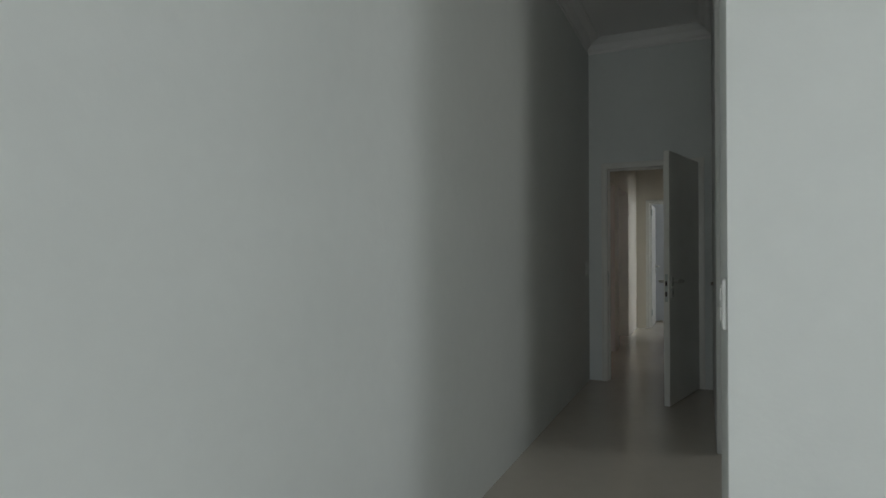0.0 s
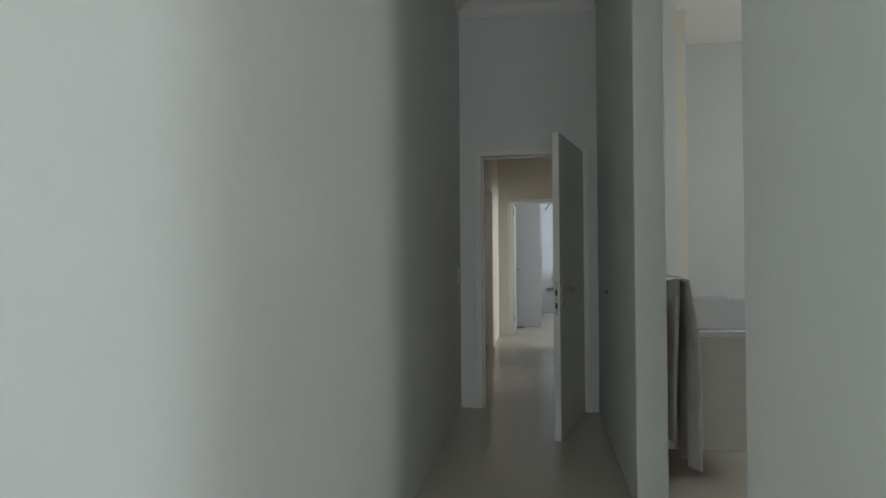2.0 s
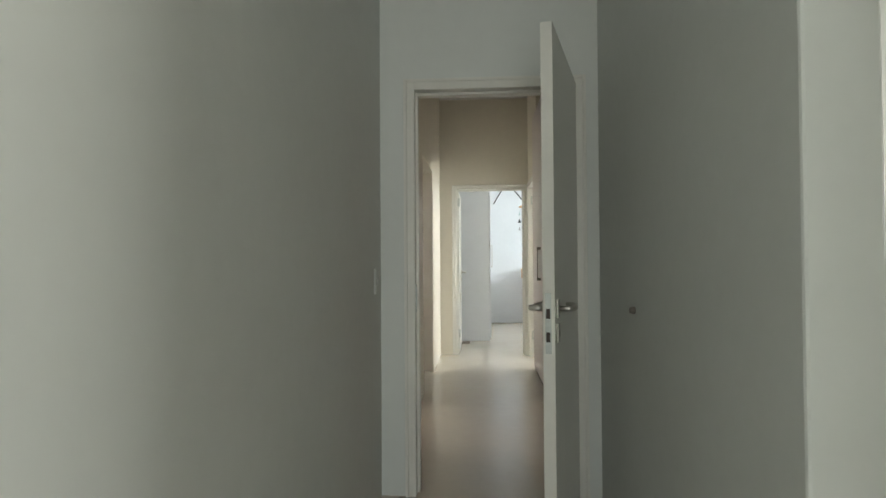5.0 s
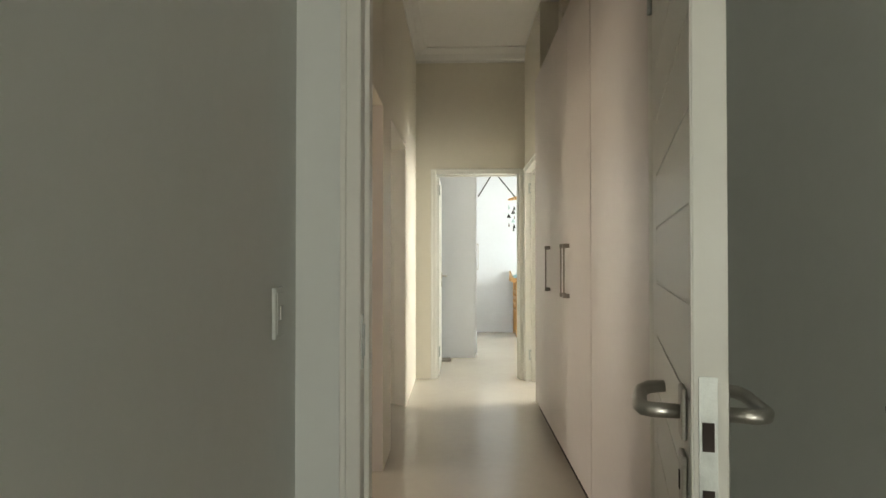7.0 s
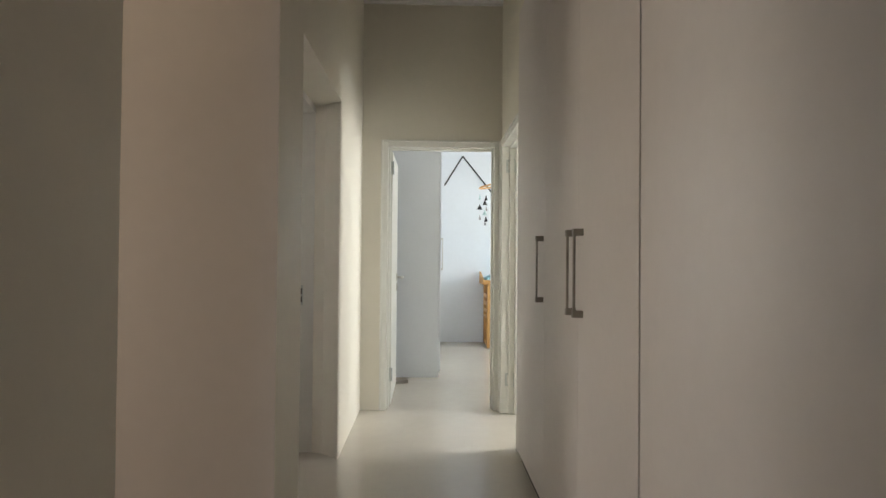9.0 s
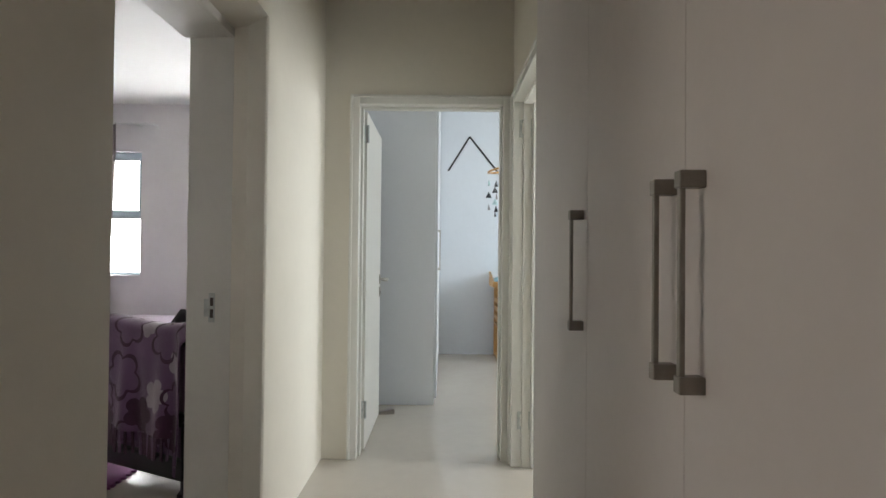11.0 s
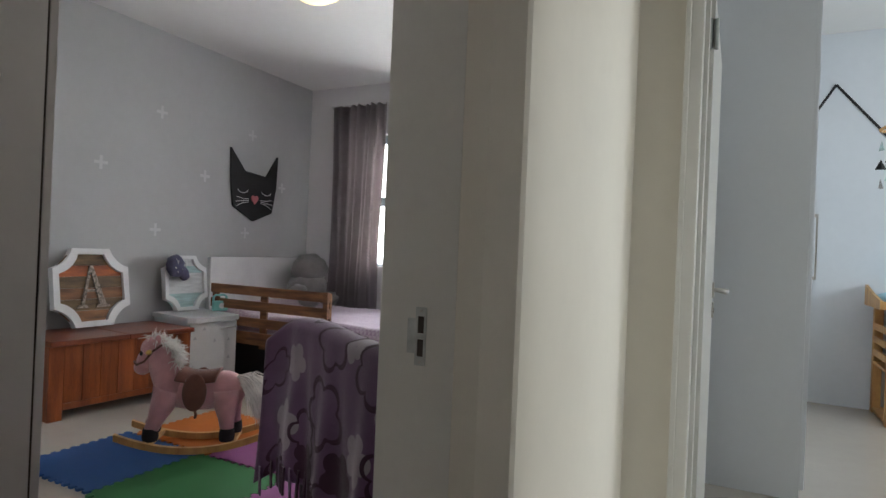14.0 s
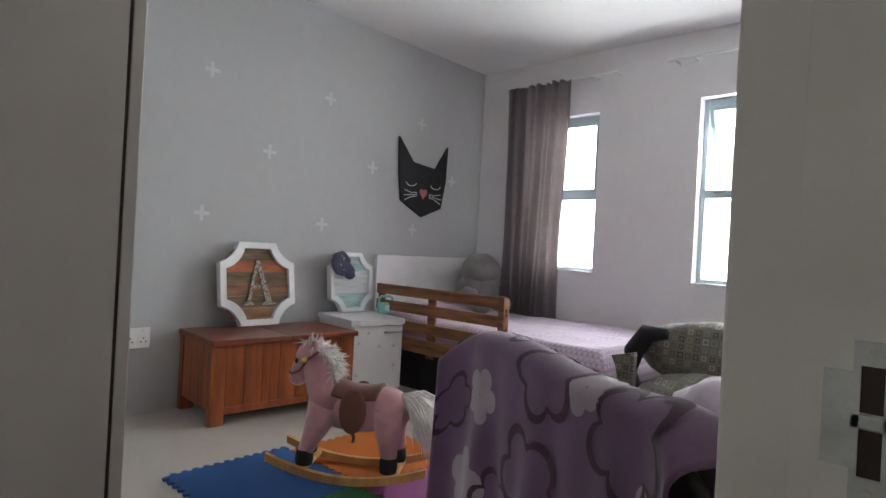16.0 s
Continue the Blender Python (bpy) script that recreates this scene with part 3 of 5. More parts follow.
# ---- corridor cupboards ----
def pull(parent, x, y, z0, z1):
    hd = part("handle", boxes((x - 0.034, x - 0.026, y - 0.006, y + 0.006, z0 + 0.012, z1 - 0.012), bevel=0.002), PEWTER, parent, "pewter bow handle")
    for z in (z0, z1 - 0.024):
        part("handle_foot", boxes((x - 0.036, x, y - 0.011, y + 0.011, z, z + 0.024), bevel=0.002), PEWTER, hd)


FX, TOP = 1.555, 2.63
cab = thing("corridor_cupboard", pose(0, 0, 0), "tall pale pinkish laminate built-in cupboard", "cupboard")
part("body", boxes((FX + 0.022, 2.14, 0.14, 3.175, 0.07, TOP - 0.002)), CUP, cab)
# The plinth takes the gap colour to paint in the recess's shade.
part("plinth", boxes((FX + 0.03, 2.14, 0.14, 3.16, 0.0, 0.07)), GAP, cab, "recessed plinth coloured dark for the shade under the doors")
part("shadow_gap", boxes((FX + 0.012, FX + 0.0215, 1.186, 1.204, 0.075, TOP)), GAP, cab, "dark joint between the cupboard doors")
edges = (0.14, 0.16, 1.195, 1.79, 2.37, 3.175)
for i in range(1, 5):
    a, b = edges[i] + (0.005 if i == 2 else 0.0005), edges[i + 1] - (0.005 if i == 1 else 0.0005)
    d = part("door", boxes((FX, FX + 0.02, a, b, 0.075, TOP), bevel=0.0015), CUP, cab)
    if i >= 2:
        pull(d, FX, {2: b - 0.06, 3: a + 0.035, 4: a + 0.042}[i], 0.985, 1.288)


# ---- windows of the children's room ----
def kids_window(name, x0, x1, z0, z1, sash_open):
    root = thing(name, pose(0, 7.30, 0), "grey-blue aluminium window with a bright white view", "window", kind="structure")
    f = 0.035
    bm = boxes((x0, x0 + f, -0.03, 0.03, z0, z1), (x1 - f, x1, -0.03, 0.03, z0, z1), (x0 + f, x1 - f, -0.03, 0.03, z0, z0 + f), (x0 + f, x1 - f, -0.03, 0.03, z1 - f - 0.02, z1), bevel=0.003)
    part("window_frame", bm, ALU, root)
    zm = z0 + 0.5 * (z1 - z0) - 0.02
    part("transom", boxes((x0 + f, x1 - f, -0.035, 0.03, zm - 0.03, zm + 0.03), bevel=0.003), ALU, root)
    part("pane", boxes((x0 + f, x1 - f, -0.003, 0.003, z0 + f, zm - 0.03)), GLASS, root, "clear glass pane").visible_shadow = False
    sash = new("sash")
    sash.parent = root
    sash.matrix_local = pose((x0 + x1) / 2, -0.02, z1 - f - 0.02, 24 if sash_open else 0)
    sw, sh = (x1 - x0) / 2 - f, z1 - f - 0.02 - zm - 0.03
    part("sash_frame", boxes((-sw, -sw + 0.03, -0.02, 0.02, -sh, 0), (sw - 0.03, sw, -0.02, 0.02, -sh, 0), (-sw + 0.03, sw - 0.03, -0.02, 0.02, -sh, -sh + 0.03), (-sw + 0.03, sw - 0.03, -0.02, 0.02, -0.03, 0), bevel=0.002), ALU, sash)
    part("pane", boxes((-sw + 0.03, sw - 0.03, -0.003, 0.003, -sh + 0.03, -0.03)), GLASS, sash).visible_shadow = False
    part("window_catch", tube(boxes((x0 + 0.1, x0 + 0.16, -0.06, -0.035, zm + 0.005, zm + 0.02), bevel=0.003), [(x0 + 0.12, -0.05, zm + 0.012), (x0 + 0.19, -0.06, zm + 0.02)], 0.006, 8), PEWTER, root, "dark window catch")
    part("window_sill", boxes((x0 - 0.0, x1 + 0.0, -0.135, -0.03, z0 - 0.004, z0 + 0.006), bevel=0.002), KIDW, root)


kids_window("window_1", wx[0][0], wx[0][1], 0.93, 2.262, False)
kids_window("window_2", wx[1][0], wx[1][1], 0.905, 2.275, True)
DIST = glow("bright_haze", (0.95, 0.98, 1.0), 2.2)
piece("backdrop", boxes((-14, 10, 20, 20.1, -2, 12)), DIST, "plain bright haze outside the windows", "backdrop")


def curtain(m, w, z0, z1):
    root = thing("curtain", m, "dark grey gathered curtain hanging from a rod", "curtain")

    def f(u, v):
        tight = 1 - 0.22 * math.sin(math.pi * min(1, v * 1.05)) * v
        x = (u - 0.5) * w * tight - 0.035 * v * v
        w0 = u + 0.035 * math.sin(u * 9 + 1.7 * v) + 0.02 * noise.noise(Vector((u * 5, v * 1.6, 7)))
        fold = 0.04 * math.sin(w0 * 47) * (0.75 + 0.5 * noise.noise(Vector((u * 7, v * 1.2, 1)))) + 0.028 * math.sin(w0 * 19 + 2 + v * 1.1) + 0.012 * noise.noise(Vector((u * 16, v * 5, 4)))
        return (x, fold * (0.55 + 0.45 * v), z1 + (z0 - z1) * v + (0.008 * math.sin(u * 52) if v == 0 else 0))
    part("cloth", grid(bmesh.new(), f, 150, 36), CURT, root, smooth=True, thick=0.003)
    return root


curtain(pose(-2.565, 7.03, 0), 0.64, 0.06, 2.53)
for x0, x1, z in ((-2.92, -1.85, 2.535), (-1.45, -0.4, 2.545)):
    r = thing("curtain_rod", pose(0, 7.08, z), "thin white curtain rod on wall brackets", "curtain rod", "curtain rods")
    part("rod", tube(bmesh.new(), [(x0, -0.02, 0), (x1, -0.02, 0)], 0.009, 10), WHITEP, r, smooth=True)
    for x in (x0 + 0.05, -2.06 if x0 < -2 else -1.27, x1 - 0.03):
        part("bracket", tube(boxes((x - 0.012, x + 0.012, 0.095, 0.0995, -0.03, 0.03)), [(x, 0.097, 0), (x, 0.0, 0)], 0.007, 8), WHITEP, r)


# ---- ceiling lamp ----
r = thing("ceiling_lamp", pose(-1.60, 5.15, KH), "round opal glass ceiling lamp with a brass rim, lit", "ceiling lamp")
bm = bmesh.new()
prof = [(0.0, -0.115), (0.06, -0.11), (0.10, -0.095), (0.125, -0.072), (0.135, -0.066), (0.16, -0.06), (0.165, -0.035)]
for (a, za), (b, zb) in zip(prof, prof[1:]):
    ring = []
    for k in range(28):
        c0, s0, c1, s1 = math.cos(k * math.tau / 28), math.sin(k * math.tau / 28), math.cos((k + 1) * math.tau / 28), math.sin((k + 1) * math.tau / 28)
        pts = [(a * c0, a * s0, za), (b * c0, b * s0, zb), (b * c1, b * s1, zb), (a * c1, a * s1, za)]
        bm.faces.new([bm.verts.new(p) for p in (pts if a else pts[:3])])
bmesh.ops.remove_doubles(bm, verts=bm.verts[:], dist=1e-5)
part("shade", bm, LAMPG, r, "glowing opal glass bowl", smooth=True)
part("rim", tube(bmesh.new(), [(0, 0, -0.036), (0, 0, -0.001)], [0.168, 0.15], 32), GOLD, r, "brass rim", smooth=False)

# ---- wall crosses ----
for i, (y, z) in enumerate(((4.47, 2.11), (5.38, 2.13), (4.90, 1.66), (4.45, 1.205), (5.36, 1.195), (5.82, 1.68), (6.35, 2.13), (6.77, 1.68), (6.30, 1.21)  )):
    bm = boxes((-3.2858, -3.284, y - 0.05, y + 0.05, z - 0.011, z + 0.011))
    box(bm, -3.2858, -3.284, y - 0.011, y + 0.011, z + 0.011, z + 0.05)
    box(bm, -3.2858, -3.284, y - 0.011, y + 0.011, z - 0.05, z - 0.011)
    tagged(part("wall_cross", bm, STICK), "small white cross sticker on the grey wall", "wall sticker", "wall crosses")

# ---- cat head board ----
cat = tagged(new("cat_wall_board", None), "black cat head cut-out board with a pink heart nose", "wall decoration")
cat.matrix_world = pose(-3.284, 6.375, 1.325)
outl = [(0.0, 0.0), (0.235, 0.09), (0.285, 0.34), (0.295, 0.65), (0.15, 0.435), (-0.125, 0.46), (-0.30, 0.65), (-0.285, 0.35), (-0.25, 0.125)]
part("board", prism(bmesh.new(), outl, 0.004, 0.028, "x"), BLACKM, cat)
h = [(0.045 * (16 * math.sin(t) ** 3) / 16, 0.205 + 0.05 * (13 * math.cos(t) - 5 * math.cos(2 * t) - 2 * math.cos(3 * t) - math.cos(4 * t)) / 16) for t in [k * math.tau / 24 for k in range(24)]]
part("heart_nose", prism(bmesh.new(), h, 0.029, 0.036, "x"), material("pink_felt", (0.55, 0.16, 0.18), 0.9), cat, "pink heart nose")
for s in (-1, 1):
    for k, (dy, dz) in enumerate(((0.15, -0.06), (0.16, -0.02), (0.15, 0.025))):
        part("whisker", tube(bmesh.new(), [(0.031, s * 0.075, 0.19 - 0.015 * (1 - k)), (0.031, s * 0.14, 0.19 + dz * 0.4), (0.031, s * (0.07 + dy), 0.19 + dz)], 0.003, 6), KIDW, cat)
    part("closed_eye", tube(bmesh.new(), [(0.031, s * (0.15 + 0.06 * math.cos(a)), 0.285 - 0.03 * math.sin(a)) for a in [k * math.pi / 8 for k in range(9)]], 0.003, 6), KIDW, cat)

# ---- red timber chest ----
r = thing("storage_chest", pose(-3.275, 4.352, 0, 0, 0, -4), "red-brown wooden storage chest against the grey wall", "chest")
D, W, HT = 0.49, 0.95, 0.455
part("lid", boxes((-0.005, D + 0.03, -0.008, W / 2 - 0.001, HT, HT + 0.032), bevel=0.006), MAHTOP, r)
part("lid", boxes((-0.005, D + 0.03, W / 2 + 0.001, W + 0.01, HT, HT + 0.032), bevel=0.006), MAHTOP, r)
part("body", boxes((0, D - 0.02, 0.02, W - 0.02, 0.085, HT)), MAHOG, r)
for y in (0, W - 0.085):
    part("front_leg", boxes((D - 0.055, D, y, y + 0.085, 0, HT), bevel=0.004), MAHOG, r)
    part("back_leg", boxes((0, 0.055, y, y + 0.085, 0, HT), bevel=0.004), MAHOG, r)
n = 7
for i in range(n):
    y = 0.087 + i * (W - 0.174) / n
    part("front_board", boxes((D - 0.022, D - 0.006, y + 0.001, y + (W - 0.174) / n - 0.001, 0.10, HT - 0.002), bevel=0.002), MAHOG, r)
part("bottom_rail", boxes((D - 0.03, D - 0.002, 0.086, W - 0.086, 0.06, 0.10), bevel=0.003), MAHOG, r)
for i in range(3):
    x = 0.057 + i * (D - 0.112) / 3
    part("side_board", boxes((x + 0.001, x + (D - 0.112) / 3 - 0.001, 0.006, 0.019, 0.085, HT - 0.002), bevel=0.002), MAHOG, r)


# ---- octagon frames ----
def octagon(w, h, c, inset=0.0):
    """An upright oblong whose four corners are scooped, as (y, z) counter-clockwise."""
    a, b, c = w / 2 - inset, h / 2 - inset, c
    pts = []
    for sx, sz, k in ((1, -1, 0), (1, 1, 1), (-1, 1, 2), (-1, -1, 3)):
        arc = []
        for i in range(7):
            t = i / 6 * math.pi / 2
            q = i / 6
            arc.append((sx * (a - c * (0.65 * math.cos(t) + 0.35 * (1 - q))), sz * (b - c * (0.65 * math.sin(t) + 0.35 * q))))
        pts += arc if k in (0, 2) else arc[::-1]
    return pts


def octagon_frame(m, w, h, label, planks, tones):
    root = thing("octagon_sign", m, label, "wall sign")
    out, inn = octagon(w, h, w * 0.25), octagon(w, h, w * 0.25, w * 0.075)
    bm = bmesh.new()
    lay = [[bm.verts.new((x, y, z)) for y, z in o] for x, o in ((0.05, out), (0.05, inn), (0.0, inn), (0.0, out))]
    n = len(out)
    for a, b in ((0, 1), (1, 2), (2, 3), (3, 0)):
        for i in range(n):
            j = (i + 1) % n
            bm.faces.new((lay[a][i], lay[a][j], lay[b][j], lay[b][i]))
    bmesh.ops.recalc_face_normals(bm, faces=bm.faces[:])
    part("frame", bm, WHITEP, root, "white painted scooped frame")
    zs = [(-h / 2 + w * 0.07) + i * (h - w * 0.14) / planks for i in range(planks + 1)]
    for i in range(planks):
        z0, z1 = zs[i] + 0.001, zs[i + 1] - 0.001

        def half(z):
            c = w * 0.25 * 1.05
            d = max(0, abs(z) - (h / 2 - c))
            return w / 2 - w * 0.035 - min(c, 1.0 * d)
        q0, q1 = half(z0), half(z1)
        part("plank", prism(bmesh.new(), [(-q0, z0), (q0, z0), (q1, z1), (-q1, z1)], 0.012, 0.022 + 0.002 * (i % 3), "x"), tones[i % len(tones)], root)
    return root


TONES = [material("plank_rust", (0.33, 0.12, 0.05), 0.65, vary=0.25, scale=5, grain=(0.10, 0.04, 0.025), stretch=(6, 1, 6)), material("plank_olive", (0.20, 0.125, 0.06), 0.65, vary=0.25, scale=5, grain=(0.05, 0.035, 0.02), stretch=(6, 1, 6)),
         material("plank_brown", (0.33, 0.15, 0.065), 0.65, vary=0.25, scale=5, grain=(0.08, 0.045, 0.025), stretch=(6, 1, 6)), material("plank_orange", (0.50, 0.14, 0.045), 0.65, vary=0.2, scale=5, grain=(0.2, 0.06, 0.025), stretch=(6, 1, 6))]
sign = octagon_frame(pose(-3.18, 4.785, 0.763, 0, -9, 0), 0.53, 0.54, "white octagonal frame of rustic planks with a letter A", 6, [TONES[2], TONES[1], TONES[2], TONES[1], TONES[3], TONES[1]])
LETTER = material("speckled_letter", (0.44, 0.37, 0.31), 0.8, vary=0.45, scale=60)
bm = prism(bmesh.new(), [(-0.082, -0.12), (-0.060, -0.12), (0.008, 0.15), (-0.010, 0.15)], 0.027, 0.038, "x")
prism(bm, [(0.050, -0.12), (0.096, -0.12), (0.012, 0.152), (-0.012, 0.152)], 0.026, 0.039, "x")
prism(bm, [(-0.05, -0.03), (0.05, -0.03), (0.05, -0.012), (-0.05, -0.012)], 0.027, 0.037, "x")
for y0, y1 in ((-0.112, -0.032), (0.022, 0.124)):
    prism(bm, [(y0, -0.138), (y1, -0.138), (y1 - 0.012, -0.118), (y0 + 0.012, -0.118)], 0.027, 0.0385, "x")
part("letter", bm, LETTER, sign, "pale speckled letter A")
CZ = 0.545                  # top of the bedside cabinet
PALE = [material("plank_white", (0.7, 0.71, 0.71), 0.6, vary=0.12, scale=6, stretch=(6, 1, 6)), material("plank_aqua", (0.45, 0.62, 0.62), 0.6, vary=0.15, scale=6, stretch=(6, 1, 6))]
octagon_frame(pose(-3.205, 5.575, CZ + 0.2235, 0, -7, 0), 0.40, 0.445, "white octagonal frame with pale planks standing on the bedside cabinet", 7, [PALE[1], PALE[1], PALE[0], PALE[0], PALE[0], PALE[1], PALE[0]])
r = thing("sun_hat", pose(-3.15, 5.425, 0.905, 0, 0, 20), "navy printed child's sun hat hung on a frame's corner", "hat")
part("crown", blob(bmesh.new(), (0.035, -0.01, 0.01), (0.06, 0.10, 0.085), pose(0, 0, 0, -28).to_3x3(), rough=0.22, seed=3), CAPC, r, smooth=True)
part("brim", blob(bmesh.new(), (0.06, 0.055, -0.045), (0.035, 0.085, 0.05), pose(0, 0, 0, -35).to_3x3(), rough=0.15, seed=8), CAPC, r, smooth=True)
random.seed(21)
for i in range(16):
    q, w = random.uniform(-0.07, 0.07), random.uniform(-0.05, 0.06)
    x = 0.035 + 0.062 * math.sqrt(max(0.05, 1 - (q / 0.1) ** 2 - (w / 0.085) ** 2))
    part("print_fleck", boxes((x - 0.004, x + 0.001, q - 0.013, q - 0.009, w + 0.006, w + 0.018)), CROSS, r)

# ---- white bedside cabinet ----
r = thing("bedside_cabinet", pose(-3.272, 5.375, 0, 0, 0, -9), "white painted bedside cabinet with a printed door", "cabinet")
part("top", prism(bmesh.new(), [(0.0, -0.015), (0.50, -0.015), (0.545, 0.03), (0.545, 0.375), (0.50, 0.425), (0.0, 0.425)], CZ - 0.034, CZ), WHITEP, r)
part("body", boxes((0.0, 0.48, 0.0, 0.41, 0.05, CZ - 0.036), bevel=0.003), WHITEP, r)
d = part("door", boxes((0.482, 0.50, 0.004, 0.406, 0.055, CZ - 0.046), bevel=0.003), WHITEP, r)
part("handle", tube(bmesh.new(), [(0.50, 0.255, 0.455), (0.524, 0.26, 0.455), (0.524, 0.385, 0.455), (0.50, 0.39, 0.455)], 0.006, 8), STEEL, d, "steel bar handle", smooth=True)
for y, z in ((0.05, 0.39), (0.125, 0.455), (0.215, 0.36), (0.04, 0.17), (0.335, 0.36), (0.34, 0.22)):
    part("print_mark", prism(bmesh.new(), [(y - 0.014, z - 0.012), (y + 0.014, z - 0.012), (y, z + 0.014)], 0.5, 0.5012, "x"), CROSS, d, "small grey printed mark")
part("plinth", boxes((0.02, 0.46, 0.02, 0.39, 0, 0.05)), WHITEP, r)
r = thing("plastic_toy", pose(-3.0, 5.78, CZ, 0, 0, -25), "small turquoise plastic toy radio on the bedside cabinet", "toy")
part("case", boxes((-0.025, 0.025, -0.062, 0.062, 0.0, 0.085), bevel=0.012), TEAL, r, smooth=True)
part("handle", tube(bmesh.new(), [(0, -0.055, 0.08), (0, -0.052, 0.118), (0, -0.035, 0.132), (0, 0.035, 0.132), (0, 0.052, 0.118), (0, 0.055, 0.08)], 0.010, 8), TEAL, r, smooth=True)
part("dial", tube(bmesh.new(), [(0.024, 0.01, 0.045), (0.029, 0.01, 0.045)], 0.024, 14), WHITEP, r, "pale round dial")

# ---- bed ----
bed = thing("bed", pose(-3.26, 5.83, 0), "single bed with a lilac trellis bedspread and white headboard", "bed")
part("headboard", boxes((-0.02, 0.02, 0.05, 1.30, 0, 0.985), bevel=0.005), WHITEP, bed, "plain white headboard")
# Shade below the bedspread is put into the base's black colour.
part("base", boxes((0.03, 2.02, 0.06, 1.25, 0.0, 0.30), bevel=0.01), BLKPL, bed, "bed base coloured black for the shade under the bed")


def spread(u, v):
    x = 0.03 + u * 2.02
    y = 0.02 + v * 1.27
    edge = min(1, max(0, min(v, 1 - v) / 0.05))
    end = min(1, max(0, (1 - u) / 0.04))
    z = 0.30 + 0.22 * min(edge, end) ** 0.5 + 0.018 * noise.noise(Vector((x * 2.4, y * 2.4, 0))) + 0.007 * noise.noise(Vector((x * 9, y * 9, 2)))
    if u < 0.22:
        z += 0.07 * math.sin(math.pi * u / 0.22) * math.sin(math.pi * v) ** 0.4
    return (x, y, z)


part("bedspread", grid(bmesh.new(), spread, 80, 50), SHEET, bed, "lilac and pink trellis-print bedspread", smooth=True, thick=0.01)

# ---- pallet rail ----
r = thing("bed_guard_rail", pose(-3.12, 5.80, 0), "reclaimed pallet wood guard rail along the bed", "bed rail")
L = 1.24
for i, z in enumerate((0.30, 0.44, 0.575, 0.695)):
    part("slat", boxes((0.0, L, -0.012, 0.006, z, z + (0.075 if i else 0.10)), bevel=0.003), PALLET, r)
for x in (0.0, 0.54, L - 0.07):
    part("post", boxes((x, x + 0.07, 0.007, 0.026, 0.27, 0.765), bevel=0.003), PALLET, r)
part("post", boxes((L - 0.045, L, -0.03, -0.0125, 0.28, 0.775), bevel=0.003), PALLET, r)

# ---- plush toy ----
bm = blob(bmesh.new(), (0, 0, 0.13), (0.16, 0.17, 0.14), rough=0.2, seed=5)
blob(bm, (0.02, 0, 0.30), (0.13, 0.155, 0.12), rough=0.15, seed=6)
for s in (-1, 1):
    blob(bm, (0.07, s * 0.18, 0.12), (0.07, 0.07, 0.06), rough=0.2)
    blob(bm, (0.13, s * 0.12, 0.05), (0.09, 0.08, 0.065), rough=0.2)
r = tagged(part("plush_toy", bm, TEDDY, smooth=True), "grey plush animal sitting at the bed's head", "plush toy")
r.location, r.scale = (-2.98, 6.85, 0.53), (1.2, 1.25, 1.2)

# ---- printed bag and clothes at the bed's foot ----
r = thing("patterned_armchair", pose(-0.78, 6.25, 0), "armchair in olive square-print cloth with dark arm", "armchair")
part("backrest", blob(bmesh.new(), (0, 0.1, 0.52), (0.46, 0.14, 0.20), rough=0.12, seed=9), PRINT, r, smooth=True)
part("seat", blob(bmesh.new(), (0.02, -0.1, 0.22), (0.44, 0.30, 0.22), rough=0.1, seed=4), PRINT, r, smooth=True)
part("arm", tube(bmesh.new(), [(-0.5, 0.0, 0.32), (-0.44, -0.02, 0.5), (-0.36, -0.02, 0.62), (-0.24, -0.02, 0.63)], [0.05, 0.06, 0.06, 0.03], 12), BLKPL, r, "black padded arm", smooth=True)
part("side_panel", prism(bmesh.new(), [(-0.80, 0.20), (-0.34, 0.20), (-0.34, 0.525), (-0.48, 0.49), (-0.80, 0.40)], -0.24, -0.20, "y"), PRINT, r, "olive square-print side panel")
part("strap", tube(bmesh.new(), [(-0.46, -0.12, 0.44), (-0.40, -0.14, 0.3), (-0.38, -0.16, 0.1)], [0.06, 0.07, 0.07], 12), DKWOOD, r, smooth=True)
r = thing("white_pillow", pose(-0.55, 5.78, 0), "crumpled lilac white pillow on a low seat", "pillow")
part("pillow", blob(bmesh.new(), (0, 0, 0.25), (0.30, 0.2, 0.25), rough=0.2, seed=12), FLEECE_W, r, smooth=True)


# ---- foam play mat ----
def mat_tile(color, x, y, s=0.6):
    n, d = 12, 0.018
    pts = []

    def side(ax, ay, bx, by, flip):
        L = math.hypot(bx - ax, by - ay)
        ux, uy = (bx - ax) / L, (by - ay) / L
        px, py = uy, -ux
        for i in range(n):
            for t, k in ((0.0, 0), (0.08, 1), (0.5, 1), (0.58, 0)):
                q = (i + t + 0.02) / n * L
                o = d * (k if flip else -k)
                pts.append((ax + ux * q + px * o * 0.98, ay + uy * q + py * o * 0.98))
    side(0, 0, s, 0, True)
    side(s, 0, s, s, False)
    side(s, s, 0, s, False)
    side(0, s, 0, 0, True)
    ob = part("foam_tile", prism(bmesh.new(), pts, 0.0, 0.012), EVA[color])
    ob.location = (x, y, 0.0005)
    return tagged(ob, color + " interlocking foam play mat tile on the floor", "play mat", "foam play mat")


mat_tile("blue", -2.24, 3.87)
mat_tile("orange", -2.19, 4.475)
mat_tile("green", -1.635, 3.85)
mat_tile("magenta", -1.585, 4.455)
mat_tile("magenta", -1.03, 3.83)
mat_tile("blue", -0.98, 4.435)

